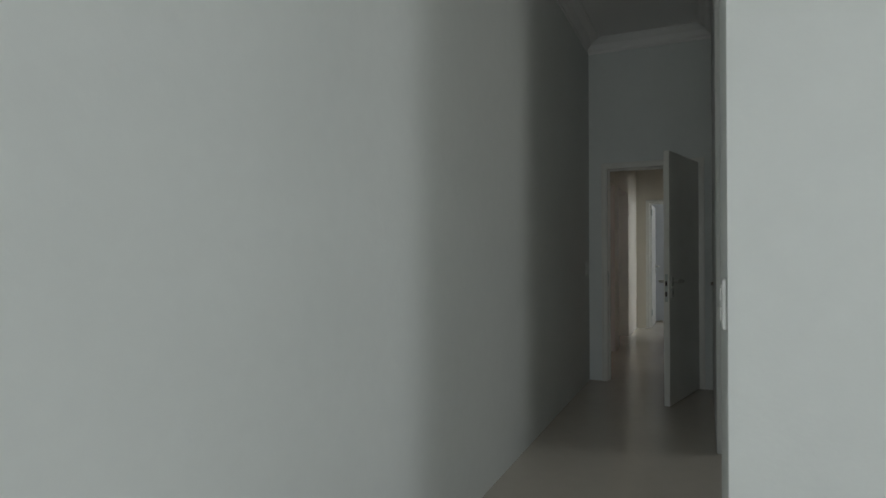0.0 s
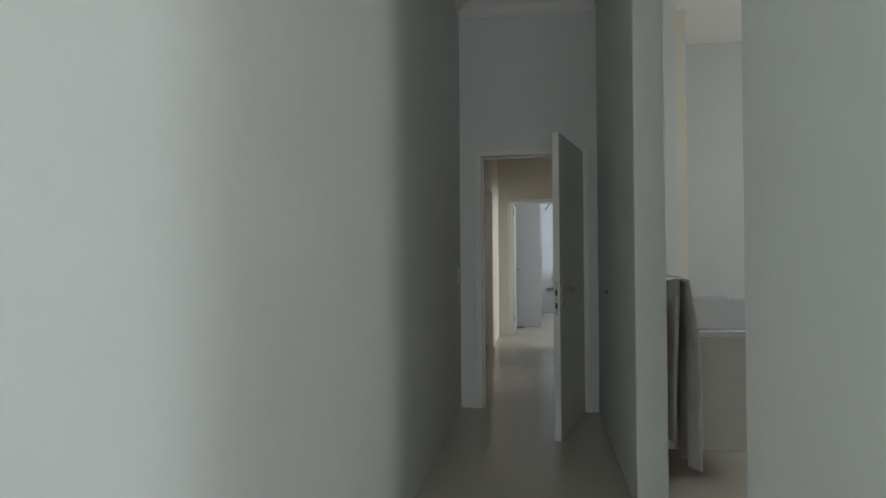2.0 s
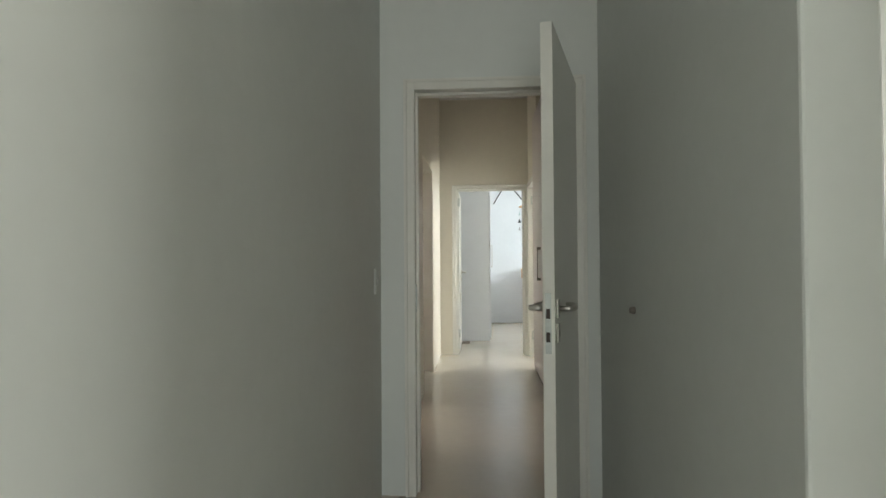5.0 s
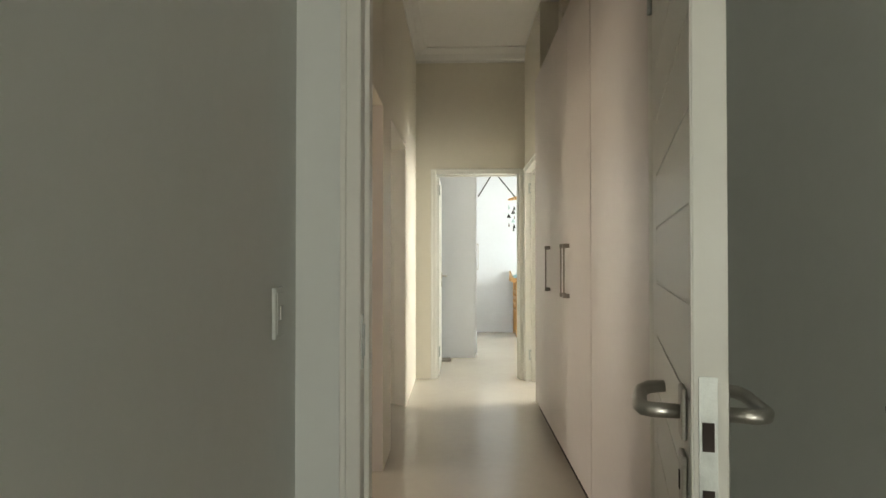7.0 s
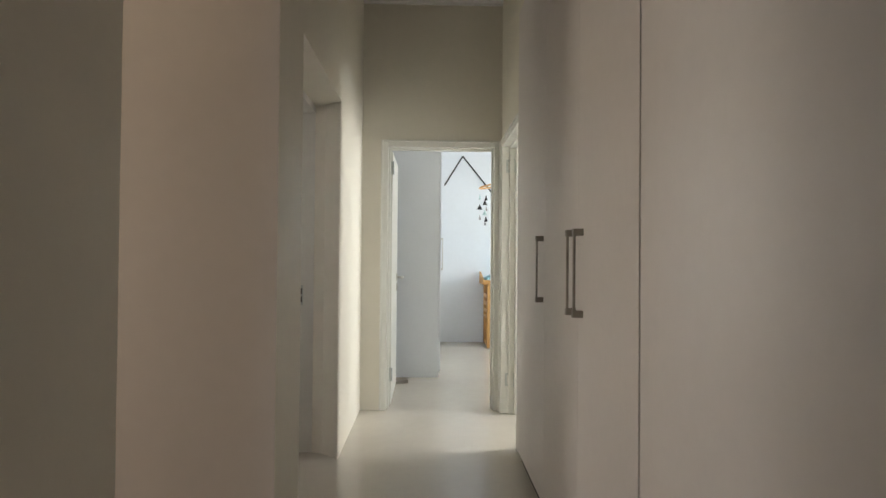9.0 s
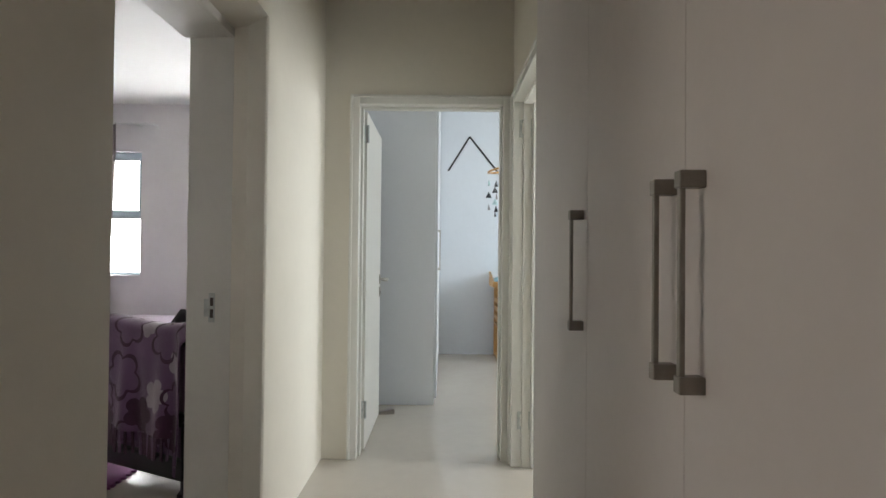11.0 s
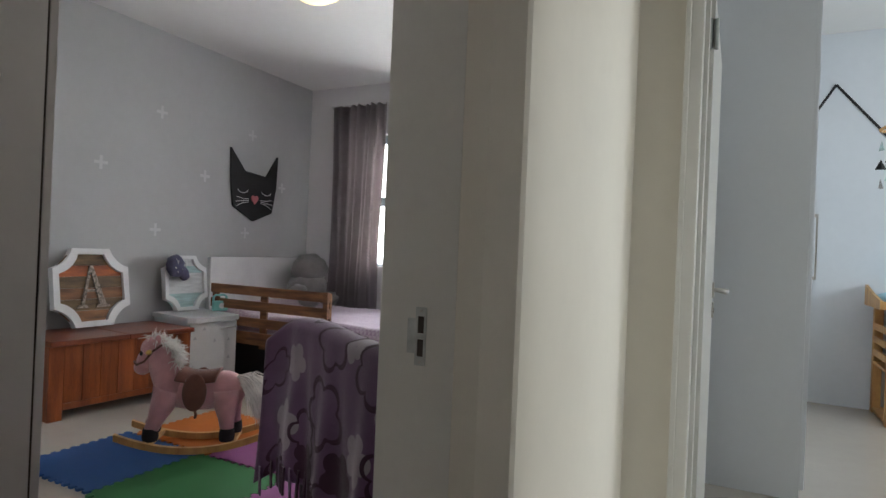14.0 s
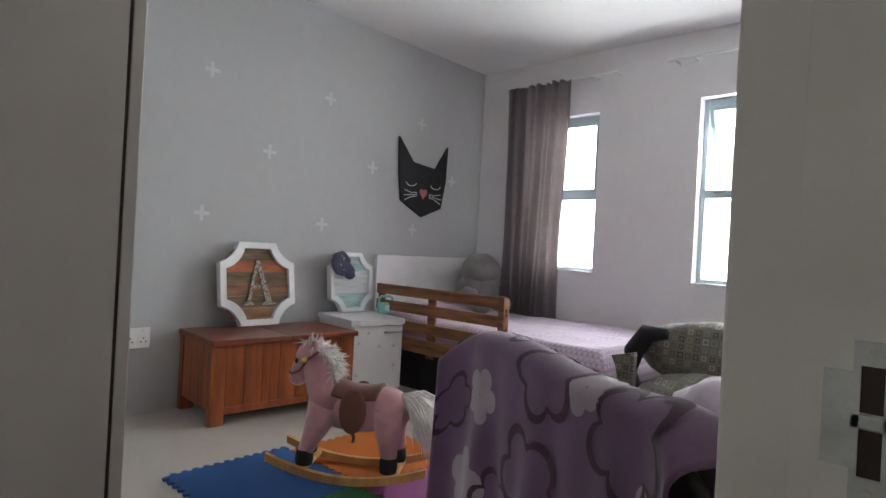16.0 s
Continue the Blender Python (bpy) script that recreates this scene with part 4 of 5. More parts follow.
# ---- rocking horse ----
horse = thing("rocking_horse", pose(-1.755, 4.50, 0.013, 0, 0, 35), "pink plush rocking horse with cream mane on wooden rockers", "rocking horse")
# head towards local -x
bm = bmesh.new()
blob(bm, (0.02, 0, 0.30), (0.225, 0.095, 0.10), rough=0.05)
blob(bm, (0.15, 0, 0.305), (0.11, 0.10, 0.105))
blob(bm, (-0.12, 0, 0.31), (0.10, 0.09, 0.10))
part("body", bm, PINK, horse, smooth=True)
part("neck", tube(bmesh.new(), [(-0.10, 0, 0.30), (-0.155, 0, 0.40), (-0.19, 0, 0.48), (-0.20, 0, 0.54)], [0.095, 0.08, 0.066, 0.055], 16), PINK, horse, smooth=True)
bm = bmesh.new()
blob(bm, (-0.215, 0, 0.525), (0.075, 0.06, 0.065))
blob(bm, (-0.255, 0, 0.47), (0.05, 0.05, 0.07), pose(0, 0, 0, 0, 25, 0).to_3x3())
blob(bm, (-0.275, 0, 0.425), (0.045, 0.047, 0.042))
head = part("head", bm, PINK, horse, smooth=True)
for s in (-1, 1):
    part("ear", blob(bmesh.new(), (-0.19, s * 0.045, 0.575), (0.016, 0.012, 0.028)), PINK, head, smooth=True)
    part("eye", blob(bmesh.new(), (-0.272, s * 0.045, 0.505), (0.008, 0.006, 0.013), seg=10), BLACK, head, smooth=True)
    part("bridle", tube(bmesh.new(), [(-0.31, s * 0.03, 0.46), (-0.29, s * 0.052, 0.445), (-0.25, s * 0.06, 0.465), (-0.21, s * 0.066, 0.52), (-0.165, s * 0.06, 0.555)], 0.006, 8), BROWN, head, "dark brown bridle", smooth=True)
    part("wooden_grip", tube(bmesh.new(), [(-0.222, s * 0.062, 0.517), (-0.215, s * 0.115, 0.522)], 0.012, 10), GOLD, head, smooth=True)
for x, s, foot in ((-0.13, 1, -0.235), (-0.13, -1, -0.20), (0.165, 1, 0.195), (0.165, -1, 0.185)):
    leg = part("leg", tube(bmesh.new(), [(x, s * 0.04, 0.31), (x * 0.7 + foot * 0.3, s * 0.055, 0.235), (x * 0.35 + foot * 0.65, s * 0.066, 0.17), (foot, s * 0.075, 0.105)], [0.074, 0.062, 0.043, 0.034], 16), PINK, horse, smooth=True)
    part("hoof", tube(bmesh.new(), [(foot, s * 0.075, 0.12), (foot, s * 0.077, 0.075), (foot, s * 0.077, 0.055)], [0.037, 0.041, 0.036], 14), BLKPL, leg, "black plush hoof", smooth=True)


def saddle(u, v):
    """The seat: a dished strip over the back, higher behind and before."""
    a = (u - 0.5) * 2.0
    x = -0.085 + 0.205 * v + 0.012 * math.cos(a * 2)
    lift = 0.108 + 0.014 * (2 * v - 1) ** 2 + 0.04 * max(0, 0.25 - v)
    return (x, 0.104 * math.sin(a), 0.30 + lift * math.cos(a))


part("saddle", grid(bmesh.new(), saddle, 30, 16), BROWN, horse, "brown felt saddle", smooth=True, thick=0.012)
for s in (-1, 1):
    bm = blob(bmesh.new(), (0.015, s * 0.094, 0.312), (0.062, 0.016, 0.098), pose(0, 0, 0, s * 6).to_3x3(), seg=20)
    part("saddle_flap", bm, BROWN, horse, "rounded brown felt flap", smooth=True)
part("girth", tube(bmesh.new(), [(0.02, -0.1, 0.23), (0.03, -0.105, 0.2), (0.025, -0.1, 0.18)], 0.008, 6), BROWN, horse)


def tuft(bm, root, way, length, width, fall=0.28):
    """One lock of long hair."""
    way = Vector(way).normalized()
    pts, p = [], Vector(root)
    for i in range(5):
        pts.append(p.copy())
        way = (way + Vector((0, 0, -fall)) + Vector((random.uniform(-.2, .2), random.uniform(-.2, .2), random.uniform(-.15, .15)))).normalized()
        p += way * length / 4
    tube(bm, pts, [width, width * 1.2, width, width * 0.6, width * 0.1], 5)


random.seed(4)
bm = bmesh.new()
for i in range(620):
    t = random.random()
    a = Vector((-0.245, 0, 0.575)).lerp(Vector((-0.10, 0, 0.42)), t)
    a += Vector((0.045 * math.sin(t * math.pi), random.uniform(-.03, .03), 0.03 * math.sin(t * math.pi)))
    tuft(bm, a, (random.uniform(-0.2, 0.9), random.uniform(-0.9, 0.9), random.uniform(0.1, 0.8)), random.uniform(0.035, 0.085), 0.0026)
part("mane", bm, HAIR, horse, "shaggy cream mane", smooth=True)
bm = bmesh.new()
for i in range(1100):
    tuft(bm, (0.225 + random.uniform(-.02, .02), random.uniform(-.025, .025), 0.36 + random.uniform(-.03, .025)), (random.uniform(0.55, 1), random.uniform(-0.45, 0.45), random.uniform(0.3, 0.9)), random.uniform(0.16, 0.3), 0.003, 0.72)
part("tail", bm, HAIR, horse, "bushy cream tail", smooth=True)
for s in (-1, 1):
    bm = bmesh.new()
    n = 22
    lo, hi = [], []
    for i in range(n + 1):
        x = -0.36 + 0.72 * i / n
        z = 0.55 * x * x
        lo.append((x, z))
        hi.append((x, z + 0.034))
    prism(bm, lo + hi[::-1], s * 0.125 - 0.012, s * 0.125 + 0.012, "y")
    part("rocker", bm, PINE, horse, "pale wooden rocker")
for x in (-0.2, 0.21):
    part("crossbar", boxes((x - 0.02, x + 0.02, -0.113, 0.113, 0.035, 0.056), bevel=0.004), PINE, horse)


# ---- chair under a fleece blanket ----
BX, BY, BW, BZ = -0.345, 3.905, 0.92, 0.835


def drape(u, v):
    """u across the chair's back, v from the front hem over the top to the hem behind."""
    x = (u - 0.5) * BW
    sh = max(0, abs(u - 0.5) - 0.36) / 0.14
    top = BZ - 0.07 * sh * sh + 0.012 * math.sin(u * 7)
    s = (v - 0.43) * 1.40
    fold = (0.005 + 0.02 * max(0, 0.3 - v) / 0.3) * math.sin(u * 21 + 2.5 * v) + 0.005 * math.sin(u * 43 + 5 * v)
    if s < -0.06:
        y, z = -0.06 - 0.05 * (-s - 0.06), top - 0.03 + (s + 0.06)
    elif s > 0.06:
        y, z = 0.06 + 0.12 * (s - 0.06), top - 0.03 - (s - 0.06)
    else:
        a = s / 0.06 * math.pi / 2
        y, z = 0.06 * math.sin(a), top - 0.03 + 0.03 * math.cos(a)
    k = min(1, abs(s) / 0.35)
    y += fold * k - 0.10 * sh * sh * (-1 if s < 0 else 1) * -0.6
    x *= 1 - 0.02 * k + 0.03 * k * math.sin(v * 9)
    return Vector((x, y, z))


chair = thing("draped_chair", pose(BX, BY, 0, 0, 0, -27), "low black chair under a purple flowered fleece blanket", "chair")
part("back_frame", tube(bmesh.new(), [(-0.38, 0.03, 0.1), (-0.38, 0.02, 0.70), (-0.32, 0.0, 0.765), (0.32, 0.0, 0.765), (0.38, 0.02, 0.70), (0.38, 0.03, 0.1)], 0.016, 10), BLACK, chair, smooth=True)
part("seat", boxes((-0.33, 0.33, 0.06, 0.55, 0.30, 0.37), bevel=0.015), BLACK, chair)
part("cross_rail", boxes((-0.34, 0.34, 0.0, 0.04, 0.07, 0.17), bevel=0.008), BLACK, chair)
for x in (-0.33, 0.33):
    for y in (0.02, 0.5):
        part("leg", tube(bmesh.new(), [(x, y, 0.35), (x, y, 0.03), (x * 1.06, y - 0.03, 0.012)], [0.017, 0.017, 0.022], 10), BLACK, chair, smooth=True)
blanket = thing("fleece_blanket", chair.matrix_world.copy(), "purple fleece blanket with white and plum flowers and a cut fringe", "blanket")
part("cloth", grid(bmesh.new(), lambda u, v: drape(u, v), 90, 90), FLEECE, blanket, smooth=True, thick=0.006)


def on_cloth(u, v, off):
    u, v = min(0.998, max(0.002, u)), min(0.995, max(0.002, v))
    p = drape(u, v)
    du, dv = drape(min(1, u + 0.004), v) - p, drape(u, min(1, v + 0.004)) - p
    n = du.cross(dv).normalized()
    return p + n * off


def flower(u, v, r, mat, ring=0.0, petals=5, turn=0.0, off=0.006):
    """A petalled patch, or its outline alone, laid on the cloth."""
    bm = bmesh.new()
    N = 60
    rows = []
    for k in range(N):
        a = k * math.tau / N
        e = r * (0.62 + 0.38 * abs(math.sin(petals / 2 * (a + turn))) ** 0.6)
        rings = (1.0, 1 - ring * 0.5, 1 - ring) if ring else (1.0, 0.75, 0.5, 0.25, 0.05)
        rows.append([bm.verts.new(on_cloth(u + e * q * math.cos(a) / BW, v + e * q * math.sin(a) / 1.45, off)) for q in rings])
    for k in range(N):
        A, B = rows[k], rows[(k + 1) % N]
        for i in range(len(A) - 1):
            bm.faces.new((A[i], B[i], B[i + 1], A[i + 1]))
    part("flower", bm, mat, blanket, smooth=True)


for u, v, r, kind in ((0.22, 0.30, 0.075, 1), (0.18, 0.13, 0.10, 1), (0.53, 0.40, 0.12, 2), (0.50, 0.22, 0.13, 2), (0.77, 0.17, 0.085, 1), (0.84, 0.36, 0.12, 2), (0.07, 0.28, 0.085, 2), (0.68, 0.405, 0.06, 1), (0.34, 0.13, 0.095, 2), (0.64, 0.10, 0.09, 3),
                      (0.93, 0.16, 0.10, 2), (0.36, 0.06, 0.08, 3), (0.60, 0.03, 0.09, 2), (0.08, 0.45, 0.07, 2), (0.30, 0.46, 0.07, 2), (0.90, 0.06, 0.09, 3), (0.93, 0.28, 0.07, 1), (0.10, 0.03, 0.08, 2)):
    if kind == 1:
        flower(u, v, r, FLEECE_W, 0, 5, u * 9)
    elif kind == 2:
        flower(u, v, r, FLEECE_D, 0.17, 5, u * 7, 0.007)
    else:
        flower(u, v, r, FLEECE_D, 0, 5, u * 5, 0.008)
for i in range(34):
    u = (i + 0.5) / 34
    p = drape(u, 0.0)
    a = random.uniform(-0.012, 0.012)
    part("tassel", prism(bmesh.new(), [(p.x - 0.009, p.z + 0.05), (p.x + 0.009 * -0.6 + a, p.z - 0.055), (p.x + 0.009 + a, p.z - 0.05 - random.random() * 0.015), (p.x + 0.009, p.z + 0.05)], p.y - 0.008, p.y - 0.002, "y"), FLEECE_D if i % 3 else FLEECE, blanket)

# ---- wardrobe and socket ----
r = thing("kids_wardrobe", pose(0, 0, 0), "tall grey-white laminate wardrobe with a dark door joint", "wardrobe")
part("body", boxes((-2.6, -0.80, 2.45, 3.152, 0, KH - 0.02), bevel=0.002), WARDK, r)
part("door", boxes((-1.70, -0.80, 3.158, 3.18, 0.04, KH - 0.03), bevel=0.002), WARDK, r)
part("door", boxes((-2.6, -1.705, 3.158, 3.18, 0.04, KH - 0.03), bevel=0.002), WARDK, r)
part("joint", boxes((-2.59, -0.803, 3.152, 3.158, 0.04, KH - 0.03)), GAP, r, "dark joint behind the doors")
r = thing("wall_socket", pose(-3.286, 4.10, 0.445), "white double wall socket on the grey wall", "wall socket")
part("plate", boxes((0, 0.011, -0.075, 0.075, -0.06, 0.06), bevel=0.003), PLAST, r)
for y in (-0.037, 0.037):
    part("outlet", boxes((0.011, 0.0125, y - 0.03, y + 0.03, -0.045, 0.03), bevel=0.0005), PLAST, r)
    for dy, dz in ((0, 0.0), (-0.013, -0.022), (0.013, -0.022)):
        part("pin_hole", tube(bmesh.new(), [(0.0126, y + dy, dz), (0.0131, y + dy, dz)], 0.005, 8), GAP, r)
    part("rocker", boxes((0.011, 0.016, y - 0.008, y + 0.008, 0.036, 0.052), bevel=0.001), PLAST, r)

# ---- nursery ----
r = thing("nursery_wardrobe", pose(0, 0, 0), "tall plain white laminate wardrobe with a slim handle", "wardrobe")
part("side_panel", boxes((LX + 0.005, 1.135, 5.54, 5.556, 0, 2.95), bevel=0.0015), WARD, r)
part("body", boxes((LX + 0.005, 1.13, 5.557, 7.95, 0.0, 2.95)), WARD, r)
for y0, y1 in ((5.56, 6.15), (6.155, 6.75), (6.755, 7.35), (7.355, 7.94)):
    part("door", boxes((1.137, 1.156, y0, y1, 0.05, 2.94), bevel=0.0015), WARD, r)
part("handle", boxes((1.170, 1.178, 5.62, 5.634, 1.06, 1.38), (1.157, 1.170, 5.62, 5.634, 1.06, 1.075), (1.157, 1.170, 5.62, 5.634, 1.365, 1.38)), STEEL, r, "slim steel handle")
r = thing("door_wedge", pose(0.75, 5.265, 0, 0, 0, 8), "dark grey rubber wedge holding the nursery door", "door wedge")
part("wedge", prism(bmesh.new(), [(-0.07, 0.001), (0.10, 0.001), (0.10, 0.035), (0.085, 0.038), (-0.07, 0.006)], -0.022, 0.022, "y"), PEWTER, r)
r = thing("wall_zigzag", pose(0, 7.957, 0), "black tape zigzag on the pale nursery wall", "wall decoration")
zz = [(1.25, 2.20), (1.505, 2.615), (2.44, 1.46), (2.80, 2.0)]
for (xa, za), (xb, zb) in zip(zz, zz[1:]):
    d = Vector((xb - xa, 0, zb - za)).normalized()
    q = Vector((-d.z, 0, d.x)) * 0.010
    part("tape", prism(bmesh.new(), [(xa - q.x, za - q.z), (xb - q.x, zb - q.z), (xb + q.x, zb + q.z), (xa + q.x, za + q.z)], -0.003, 0.0, "y"), BLACKM, r)

mob = thing("nursery_mobile", pose(1.865, 7.10, 2.105), "wooden hoop mobile with hanging paper triangles", "mobile")
part("hoop", tube(bmesh.new(), [(0.195 * math.cos(a), 0.195 * math.sin(a), 0.04 * math.cos(a)) for a in [k * math.tau / 40 for k in range(40)]], [0.011] * 40, 8, True), PINE, mob, "pale wooden hoop", smooth=True)
part("cord", tube(bmesh.new(), [(0, 0, 0.0), (0, 0, 0.934)], 0.0015, 5), WHITEP, mob)
tri_m = [BLACKM, TEDDY, BLACKM, PALE[1]]
random.seed(9)
for k in range(7):
    a = k * math.tau / 7 + 0.4
    x, y = 0.19 * math.cos(a), 0.19 * math.sin(a)
    drop = -0.08 - 0.03 * (k % 3)
    part("thread", tube(bmesh.new(), [(x, y, 0.04 * math.cos(a)), (x, y, drop - 0.33)], 0.001, 4), WHITEP, mob)
    for j in range(3):
        z = drop - 0.03 - j * 0.13
        t = random.uniform(0, 3)
        e = (math.cos(t) * 0.034, math.sin(t) * 0.034)
        bm = bmesh.new()
        v = [bm.verts.new(p) for p in ((x, y, z), (x - e[0], y - e[1], z - 0.07), (x + e[0], y + e[1], z - 0.07), (x + e[1] * 0.6, y - e[0] * 0.6, z - 0.066))]
        for q in ((0, 1, 2), (0, 2, 3), (0, 3, 1), (1, 3, 2)):
            bm.faces.new([v[i] for i in q])
        bmesh.ops.recalc_face_normals(bm, faces=bm.faces[:])
        part("paper_triangle", bm, tri_m[(k + j) % 4], mob)
for s, dx in ((-1, 0.0), (1, 0.0)):
    part("cord", tube(bmesh.new(), [(s * 0.195, 0, s * 0.04), (0, 0, 0.35)], 0.001, 4), WHITEP, mob)

tab = thing("changing_table", pose(1.81, 7.40, 0), "pine changing table with shelves against the nursery wall", "changing table")
TW, TD, TH = 0.95, 0.54, 0.835
for x in (0.0, TW - 0.06):
    for y in (0.0, TD - 0.06):
        part("leg", boxes((x, x + 0.06, y, y + 0.06, 0, TH), bevel=0.005), PINE, tab)
part("tray_front", boxes((-0.04, TW + 0.04, -0.03, -0.008, TH, TH + 0.06), bevel=0.004), PINE, tab)
part("tray_side", prism(bmesh.new(), [(-0.03, TH), (TD, TH), (TD, TH + 0.16), (0.25, TH + 0.10), (-0.03, TH + 0.06)], -0.06, -0.04, "x"), PINE, tab)
part("tray_side", prism(bmesh.new(), [(-0.03, TH), (TD, TH), (TD, TH + 0.16), (0.25, TH + 0.10), (-0.03, TH + 0.06)], TW + 0.04, TW + 0.06, "x"), PINE, tab)
part("top", boxes((-0.04, TW + 0.04, -0.008, TD, TH, TH + 0.02), bevel=0.003), PINE, tab)
part("apron", boxes((0.06, TW - 0.06, 0.004, 0.024, TH - 0.07, TH), bevel=0.003), PINE, tab)
for z in (0.02, 0.38):
    part("shelf", boxes((0.0, TW, 0.0, TD, z, z + 0.02), bevel=0.003), PINE, tab)
    part("shelf_rail", boxes((0.06, TW - 0.06, -0.004, 0.016, z - 0.005, z + 0.05), bevel=0.003), PINE, tab)
for z in (0.45, 0.55, 0.65):
    part("side_slat", boxes((-0.002, 0.014, 0.06, TD - 0.06, z, z + 0.05), bevel=0.003), PINE, tab)
pad = thing("changing_pad", pose(1.81, 7.40, TH + 0.02), "turquoise towelling changing pad on the pine table", "changing pad")
part("pad", grid(bmesh.new(), lambda u, v: ((u * 0.98 - 0.02) * TW, v * TD * 0.96, 0.02 + 0.07 * (min(1, 8 * min(v, 1 - v, u, 1 - u))) ** 0.5 * (0.65 + 0.5 * abs(2 * u - 1) ** 2) + 0.012 * noise.noise(Vector((u * 6, v * 5, 3)))), 50, 26), CYAN, pad, smooth=True, thick=0.02)
for i, x in enumerate((0.10, 0.50)):
    b = thing("storage_basket", pose(1.81 + x, 7.43, 0.405), "white-framed storage basket with dark front on the shelf", "basket", "shelf baskets")
    part("box", boxes((0.02, 0.34, 0.02, 0.40, 0.0, 0.26)), TEDDY, b)
    for q in ((0, 0.36, 0, 0.02, 0, 0.035), (0, 0.36, 0, 0.02, 0.235, 0.28), (0, 0.03, 0, 0.02, 0.035, 0.235), (0.33, 0.36, 0, 0.02, 0.035, 0.235)):
        part("frame_bar", boxes(q, bevel=0.003), WHITEP, b)
    part("front", boxes((0.03, 0.33, 0.004, 0.016, 0.035, 0.18)), BLACKM, b, "dark basket front")
    part("band", boxes((0.03, 0.33, -0.002, 0.016, 0.19, 0.23), bevel=0.002), TEDDY, b)
b = thing("black_bag", pose(2.20, 7.55, 0.045), "soft black bag on the table's bottom shelf", "bag")
part("bag", blob(bmesh.new(), (0.1, 0, 0.13), (0.27, 0.12, 0.13), rough=0.3, seed=3), BLKPL, b, smooth=True)
fr = thing("photo_frame", pose(2.50, 7.80, TH + 0.02), "small pale wooden photo frame on the changing table", "photo frame")
part("frame", boxes((-0.11, 0.11, 0, 0.02, 0.06, 0.20), bevel=0.003), PINE, fr)
part("picture", boxes((-0.075, 0.075, -0.002, 0.0, 0.09, 0.17)), BROWN, fr)

# ---- bathroom ----
van = thing("vanity_unit", pose(1.747, -1.31, 0), "wall-hung vanity with a white counter and dark timber edge", "vanity")
part("counter", boxes((0.0, 0.625, 0.0, 1.2, 0.775, 0.81), bevel=0.004), CERAM, van, "white counter slab")
part("cabinet", boxes((0.0, 0.585, 0.015, 1.18, 0.15, 0.773), bevel=0.003), VANITY, van)
part("door", boxes((0.588, 0.622, 0.008, 0.59, 0.155, 0.770), bevel=0.002), DKWOOD, van, "dark timber cabinet front")
part("door", boxes((0.588, 0.622, 0.594, 1.18, 0.155, 0.770), bevel=0.002), DKWOOD, van, "dark timber cabinet front")
bas = thing("vessel_basin", pose(1.81, -1.20, 0.811), "white square ceramic vessel basin on the counter", "basin")
bm = boxes((0, 0.52, 0, 0.42, 0, 0.02))
for q in ((0, 0.018, 0, 0.42, 0.02, 0.16), (0.502, 0.52, 0, 0.42, 0.02, 0.16), (0.018, 0.502, 0, 0.018, 0.02, 0.16), (0.018, 0.502, 0.402, 0.42, 0.02, 0.16)):
    box(bm, *q)
part("bowl", bm, CERAM, bas)
tub = thing("bathtub", pose(2.45, 0.16, 0), "white built-in bathtub below the shelf", "bathtub")
part("apron", boxes((0.0, 2.34, 0.03, 0.06, 0, 0.60)), BATHW, tub, "plain plastered bath front")
part("rim", boxes((-0.02, 2.34, 0.0, 0.10, 0.60, 0.635), (-0.02, 2.34, 0.70, 0.785, 0.60, 0.70), (-0.02, 0.09, 0.10, 0.70, 0.60, 0.635), (2.25, 2.34, 0.10, 0.70, 0.60, 0.635), bevel=0.008), CERAM, tub)
part("bowl", boxes((0.09, 2.25, 0.68, 0.70, 0.1, 0.60), (0.09, 2.25, 0.10, 0.12, 0.1, 0.60), (0.07, 0.09, 0.10, 0.70, 0.1, 0.60), (2.25, 2.27, 0.10, 0.70, 0.1, 0.60), (0.09, 2.25, 0.12, 0.68, 0.1, 0.13)), CERAM, tub)
part("overflow", blob(bmesh.new(), (1.10, 0.69, 0.655), (0.042, 0.02, 0.042)), CHROME, tub, "chrome overflow knob", smooth=True)
sh = thing("wall_shelf", pose(3.70, 0.945, 0.81), "thin orange-brown timber shelf on the bathroom wall", "shelf")
part("board", boxes((-0.10, 0.55, -0.12, 0, -0.012, 0.006), bevel=0.003), SHELFW, sh)
part("spout_rose", tube(bmesh.new(), [(-0.24, 0, 0.02), (-0.24, -0.02, 0.02), (-0.24, -0.03, 0.02)], [0.075, 0.075, 0.06], 24), CHROME, sh, "round chrome spout rose", smooth=True)
part("spout", tube(bmesh.new(), [(-0.24, -0.02, 0.02), (-0.24, -0.14, 0.02), (-0.22, -0.2, 0.01)], 0.02, 12), CHROME, sh, smooth=True)
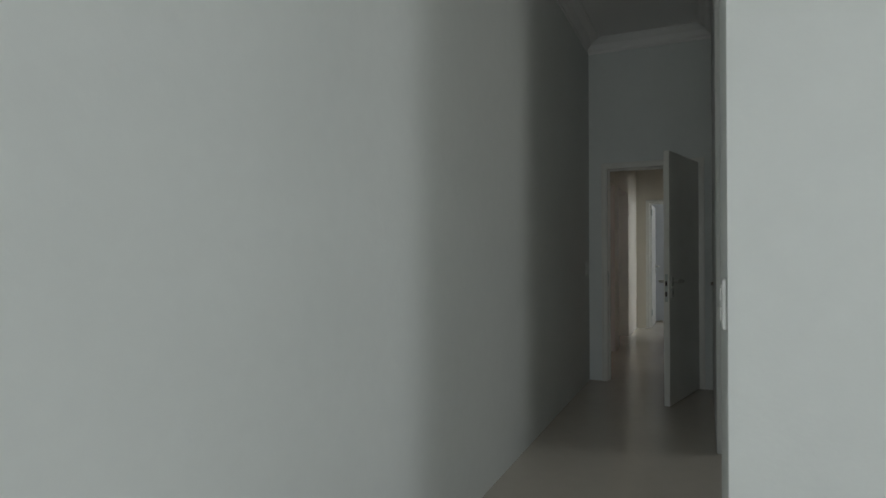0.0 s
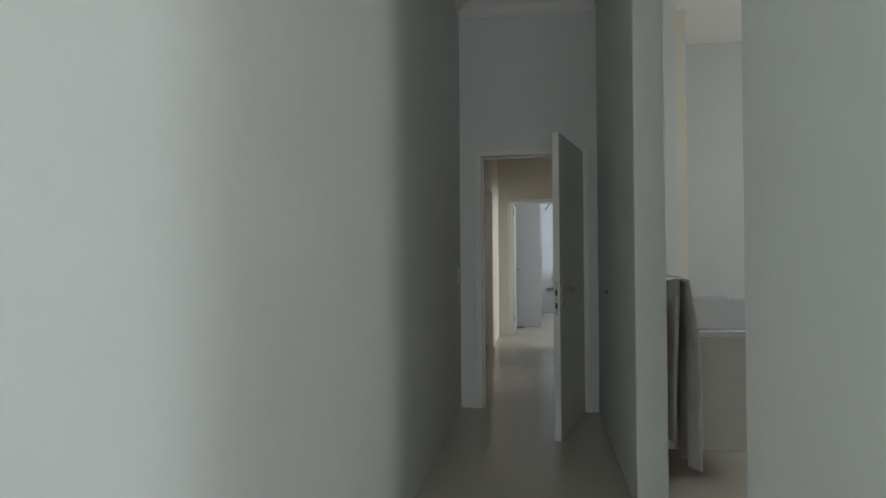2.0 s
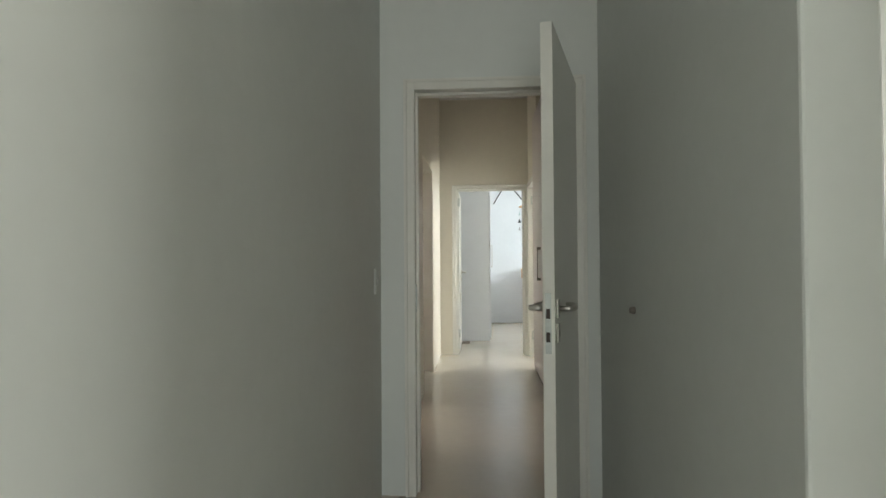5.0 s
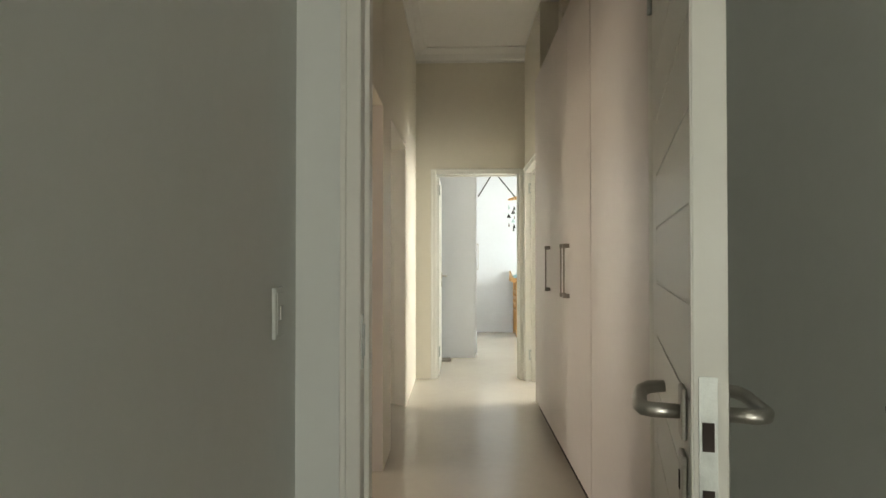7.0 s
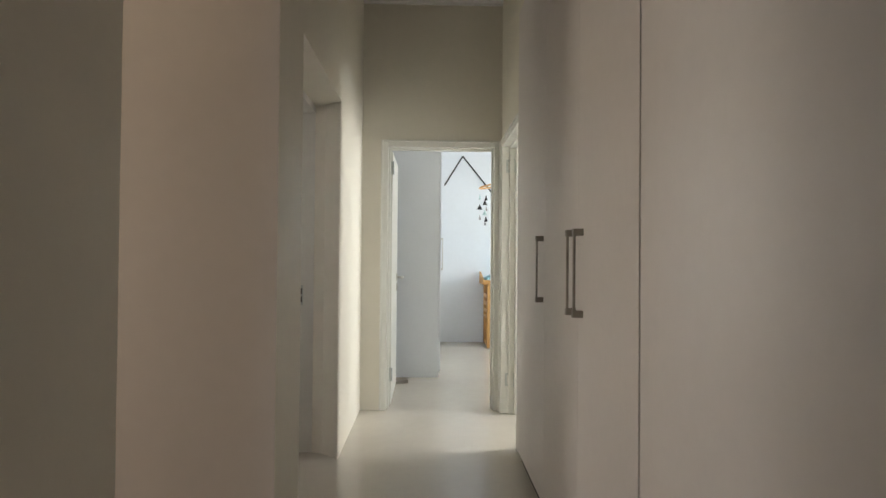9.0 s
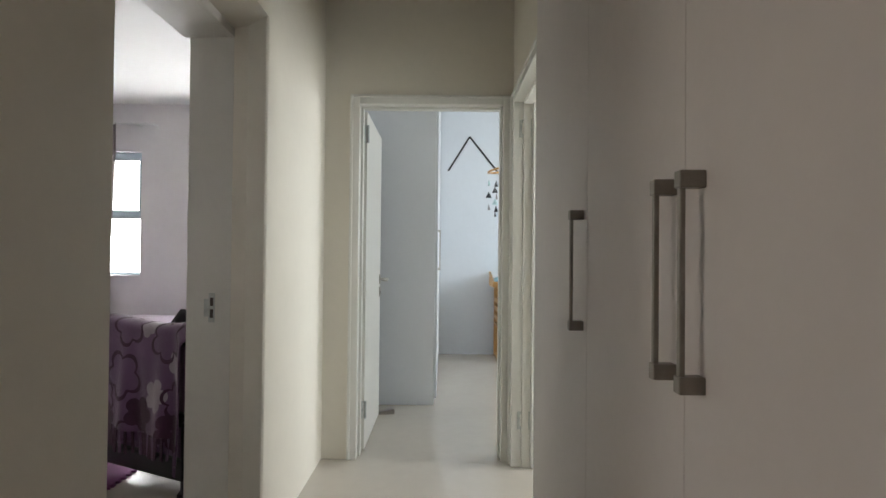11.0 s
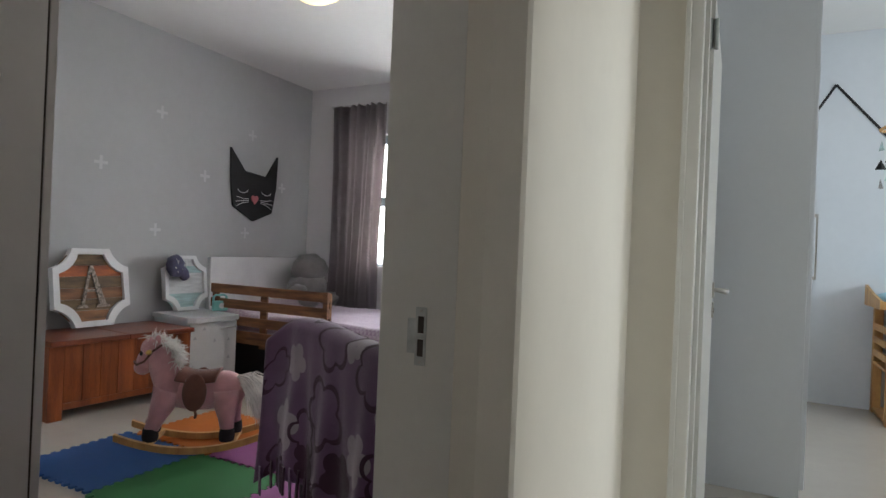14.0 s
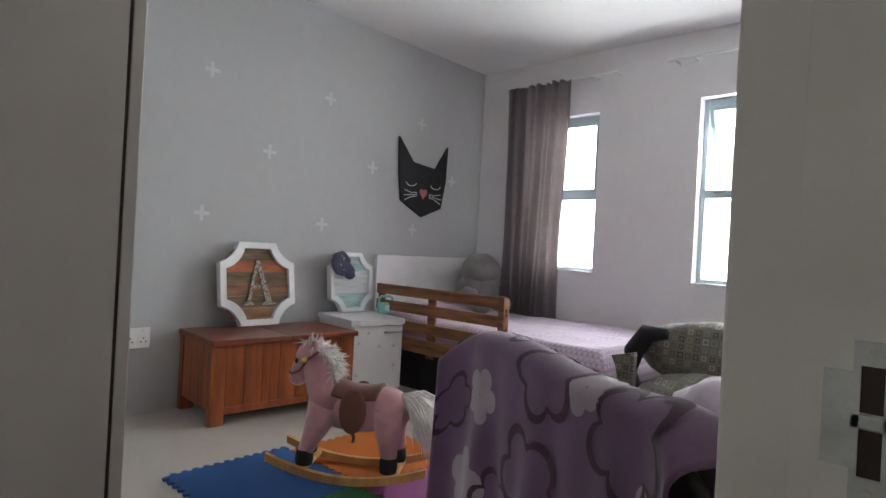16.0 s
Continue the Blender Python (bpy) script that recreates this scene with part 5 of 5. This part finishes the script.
for i, (x, body) in enumerate(((0.20, PLAST), (0.305, PLAST), (0.385, BLACK))):
    bt = thing("soap_bottle", pose(3.70 + x, 0.88, 0.816), ("white pump bottle with dark print on the shelf", "white pump bottle with a pale teal label", "black plastic bottle on the bathroom shelf")[i], "bottle", "shelf bottles")
    part("bottle", tube(bmesh.new(), [(0, 0, 0), (0, 0, 0.01), (0, 0, 0.12), (0, 0, 0.15), (0, 0, 0.165)], [0.033, 0.036, 0.036, 0.03, 0.014], 20), body, bt, smooth=True)
    part("pump", tube(bmesh.new(), [(0, 0, 0.165), (0, 0, 0.2), (-0.02, -0.02, 0.205), (-0.035, -0.035, 0.2)], [0.01, 0.01, 0.009, 0.007], 10), body, bt, smooth=True)
    for z, wd in ((0.10, 0.02), (0.075, 0.028), (0.055, 0.016)):
        part("print_bar", boxes((-wd * 0.7, wd * 0.7, -0.0385, -0.030, z, z + 0.007)), (GAP, PALE[1], GAP)[i], bt)
bmx = thing("bath_mat", pose(3.40, -0.28, 0, 0, 0, 0), "grey woven bath mat on the floor", "bath mat")
part("mat", boxes((-0.28, 0.55, -0.30, 0.32, 0.0, 0.014), bevel=0.005), MATG, bmx)
random.seed(31)
verts, faces = [], []
for i in range(34):
    for j in range(26):
        x, y = -0.265 + i * 0.0243 + random.uniform(-.004, .004), -0.285 + j * 0.0236 + random.uniform(-.004, .004)
        q, z = 0.0105 + random.uniform(-.002, .002), 0.021 + random.uniform(-.003, .004)
        k = len(verts)
        verts += [(x - q, y - q, 0.013), (x + q, y - q, 0.013), (x + q, y + q, 0.013), (x - q, y + q, 0.013), (x, y, z)]
        faces += [(k, k + 1, k + 4), (k + 1, k + 2, k + 4), (k + 2, k + 3, k + 4), (k + 3, k, k + 4)]
me = bpy.data.meshes.new("pile")
me.from_pydata(verts, [], faces)
me.materials.append(MATG)
pile = new("pile", me)
pile.parent = bmx
pile.name = "knotting"
tagged(pile, "knotted grey pile", kind="stuff")
tw = thing("bath_towel", pose(1.845, -1.62, 0), "taupe towel hanging in folds from a wall rail", "towel")
part("rail", tube(bmesh.new(), [(-0.099, -0.13, 1.115), (-0.01, -0.13, 1.115), (0.0, -0.11, 1.115), (0.0, 0.45, 1.115), (-0.01, 0.47, 1.115), (-0.099, 0.47, 1.115)], 0.008, 10), CHROME, tw, "chrome towel rail", smooth=True)


def towel(u, v):
    s = (v - 0.42) * 1.75
    fold = 0.018 * math.sin(u * 19 + v * 2) * min(1, abs(s) * 2)
    r0 = 0.016
    y = -0.09 + u * 0.42 + 0.03 * s * (u - 0.5)
    if s < 0:
        return (-0.022 - 0.028 * min(1, -s * 2) + fold * 0.7, y, 1.125 + s * 1.12)
    return (0.018 + 0.035 * min(1, s * 3) + fold, y, 1.125 - s * 0.93 + 0.012 * (s < 0.02))


part("cloth", grid(bmesh.new(), towel, 46, 60), TOWEL, tw, smooth=True, thick=0.02)
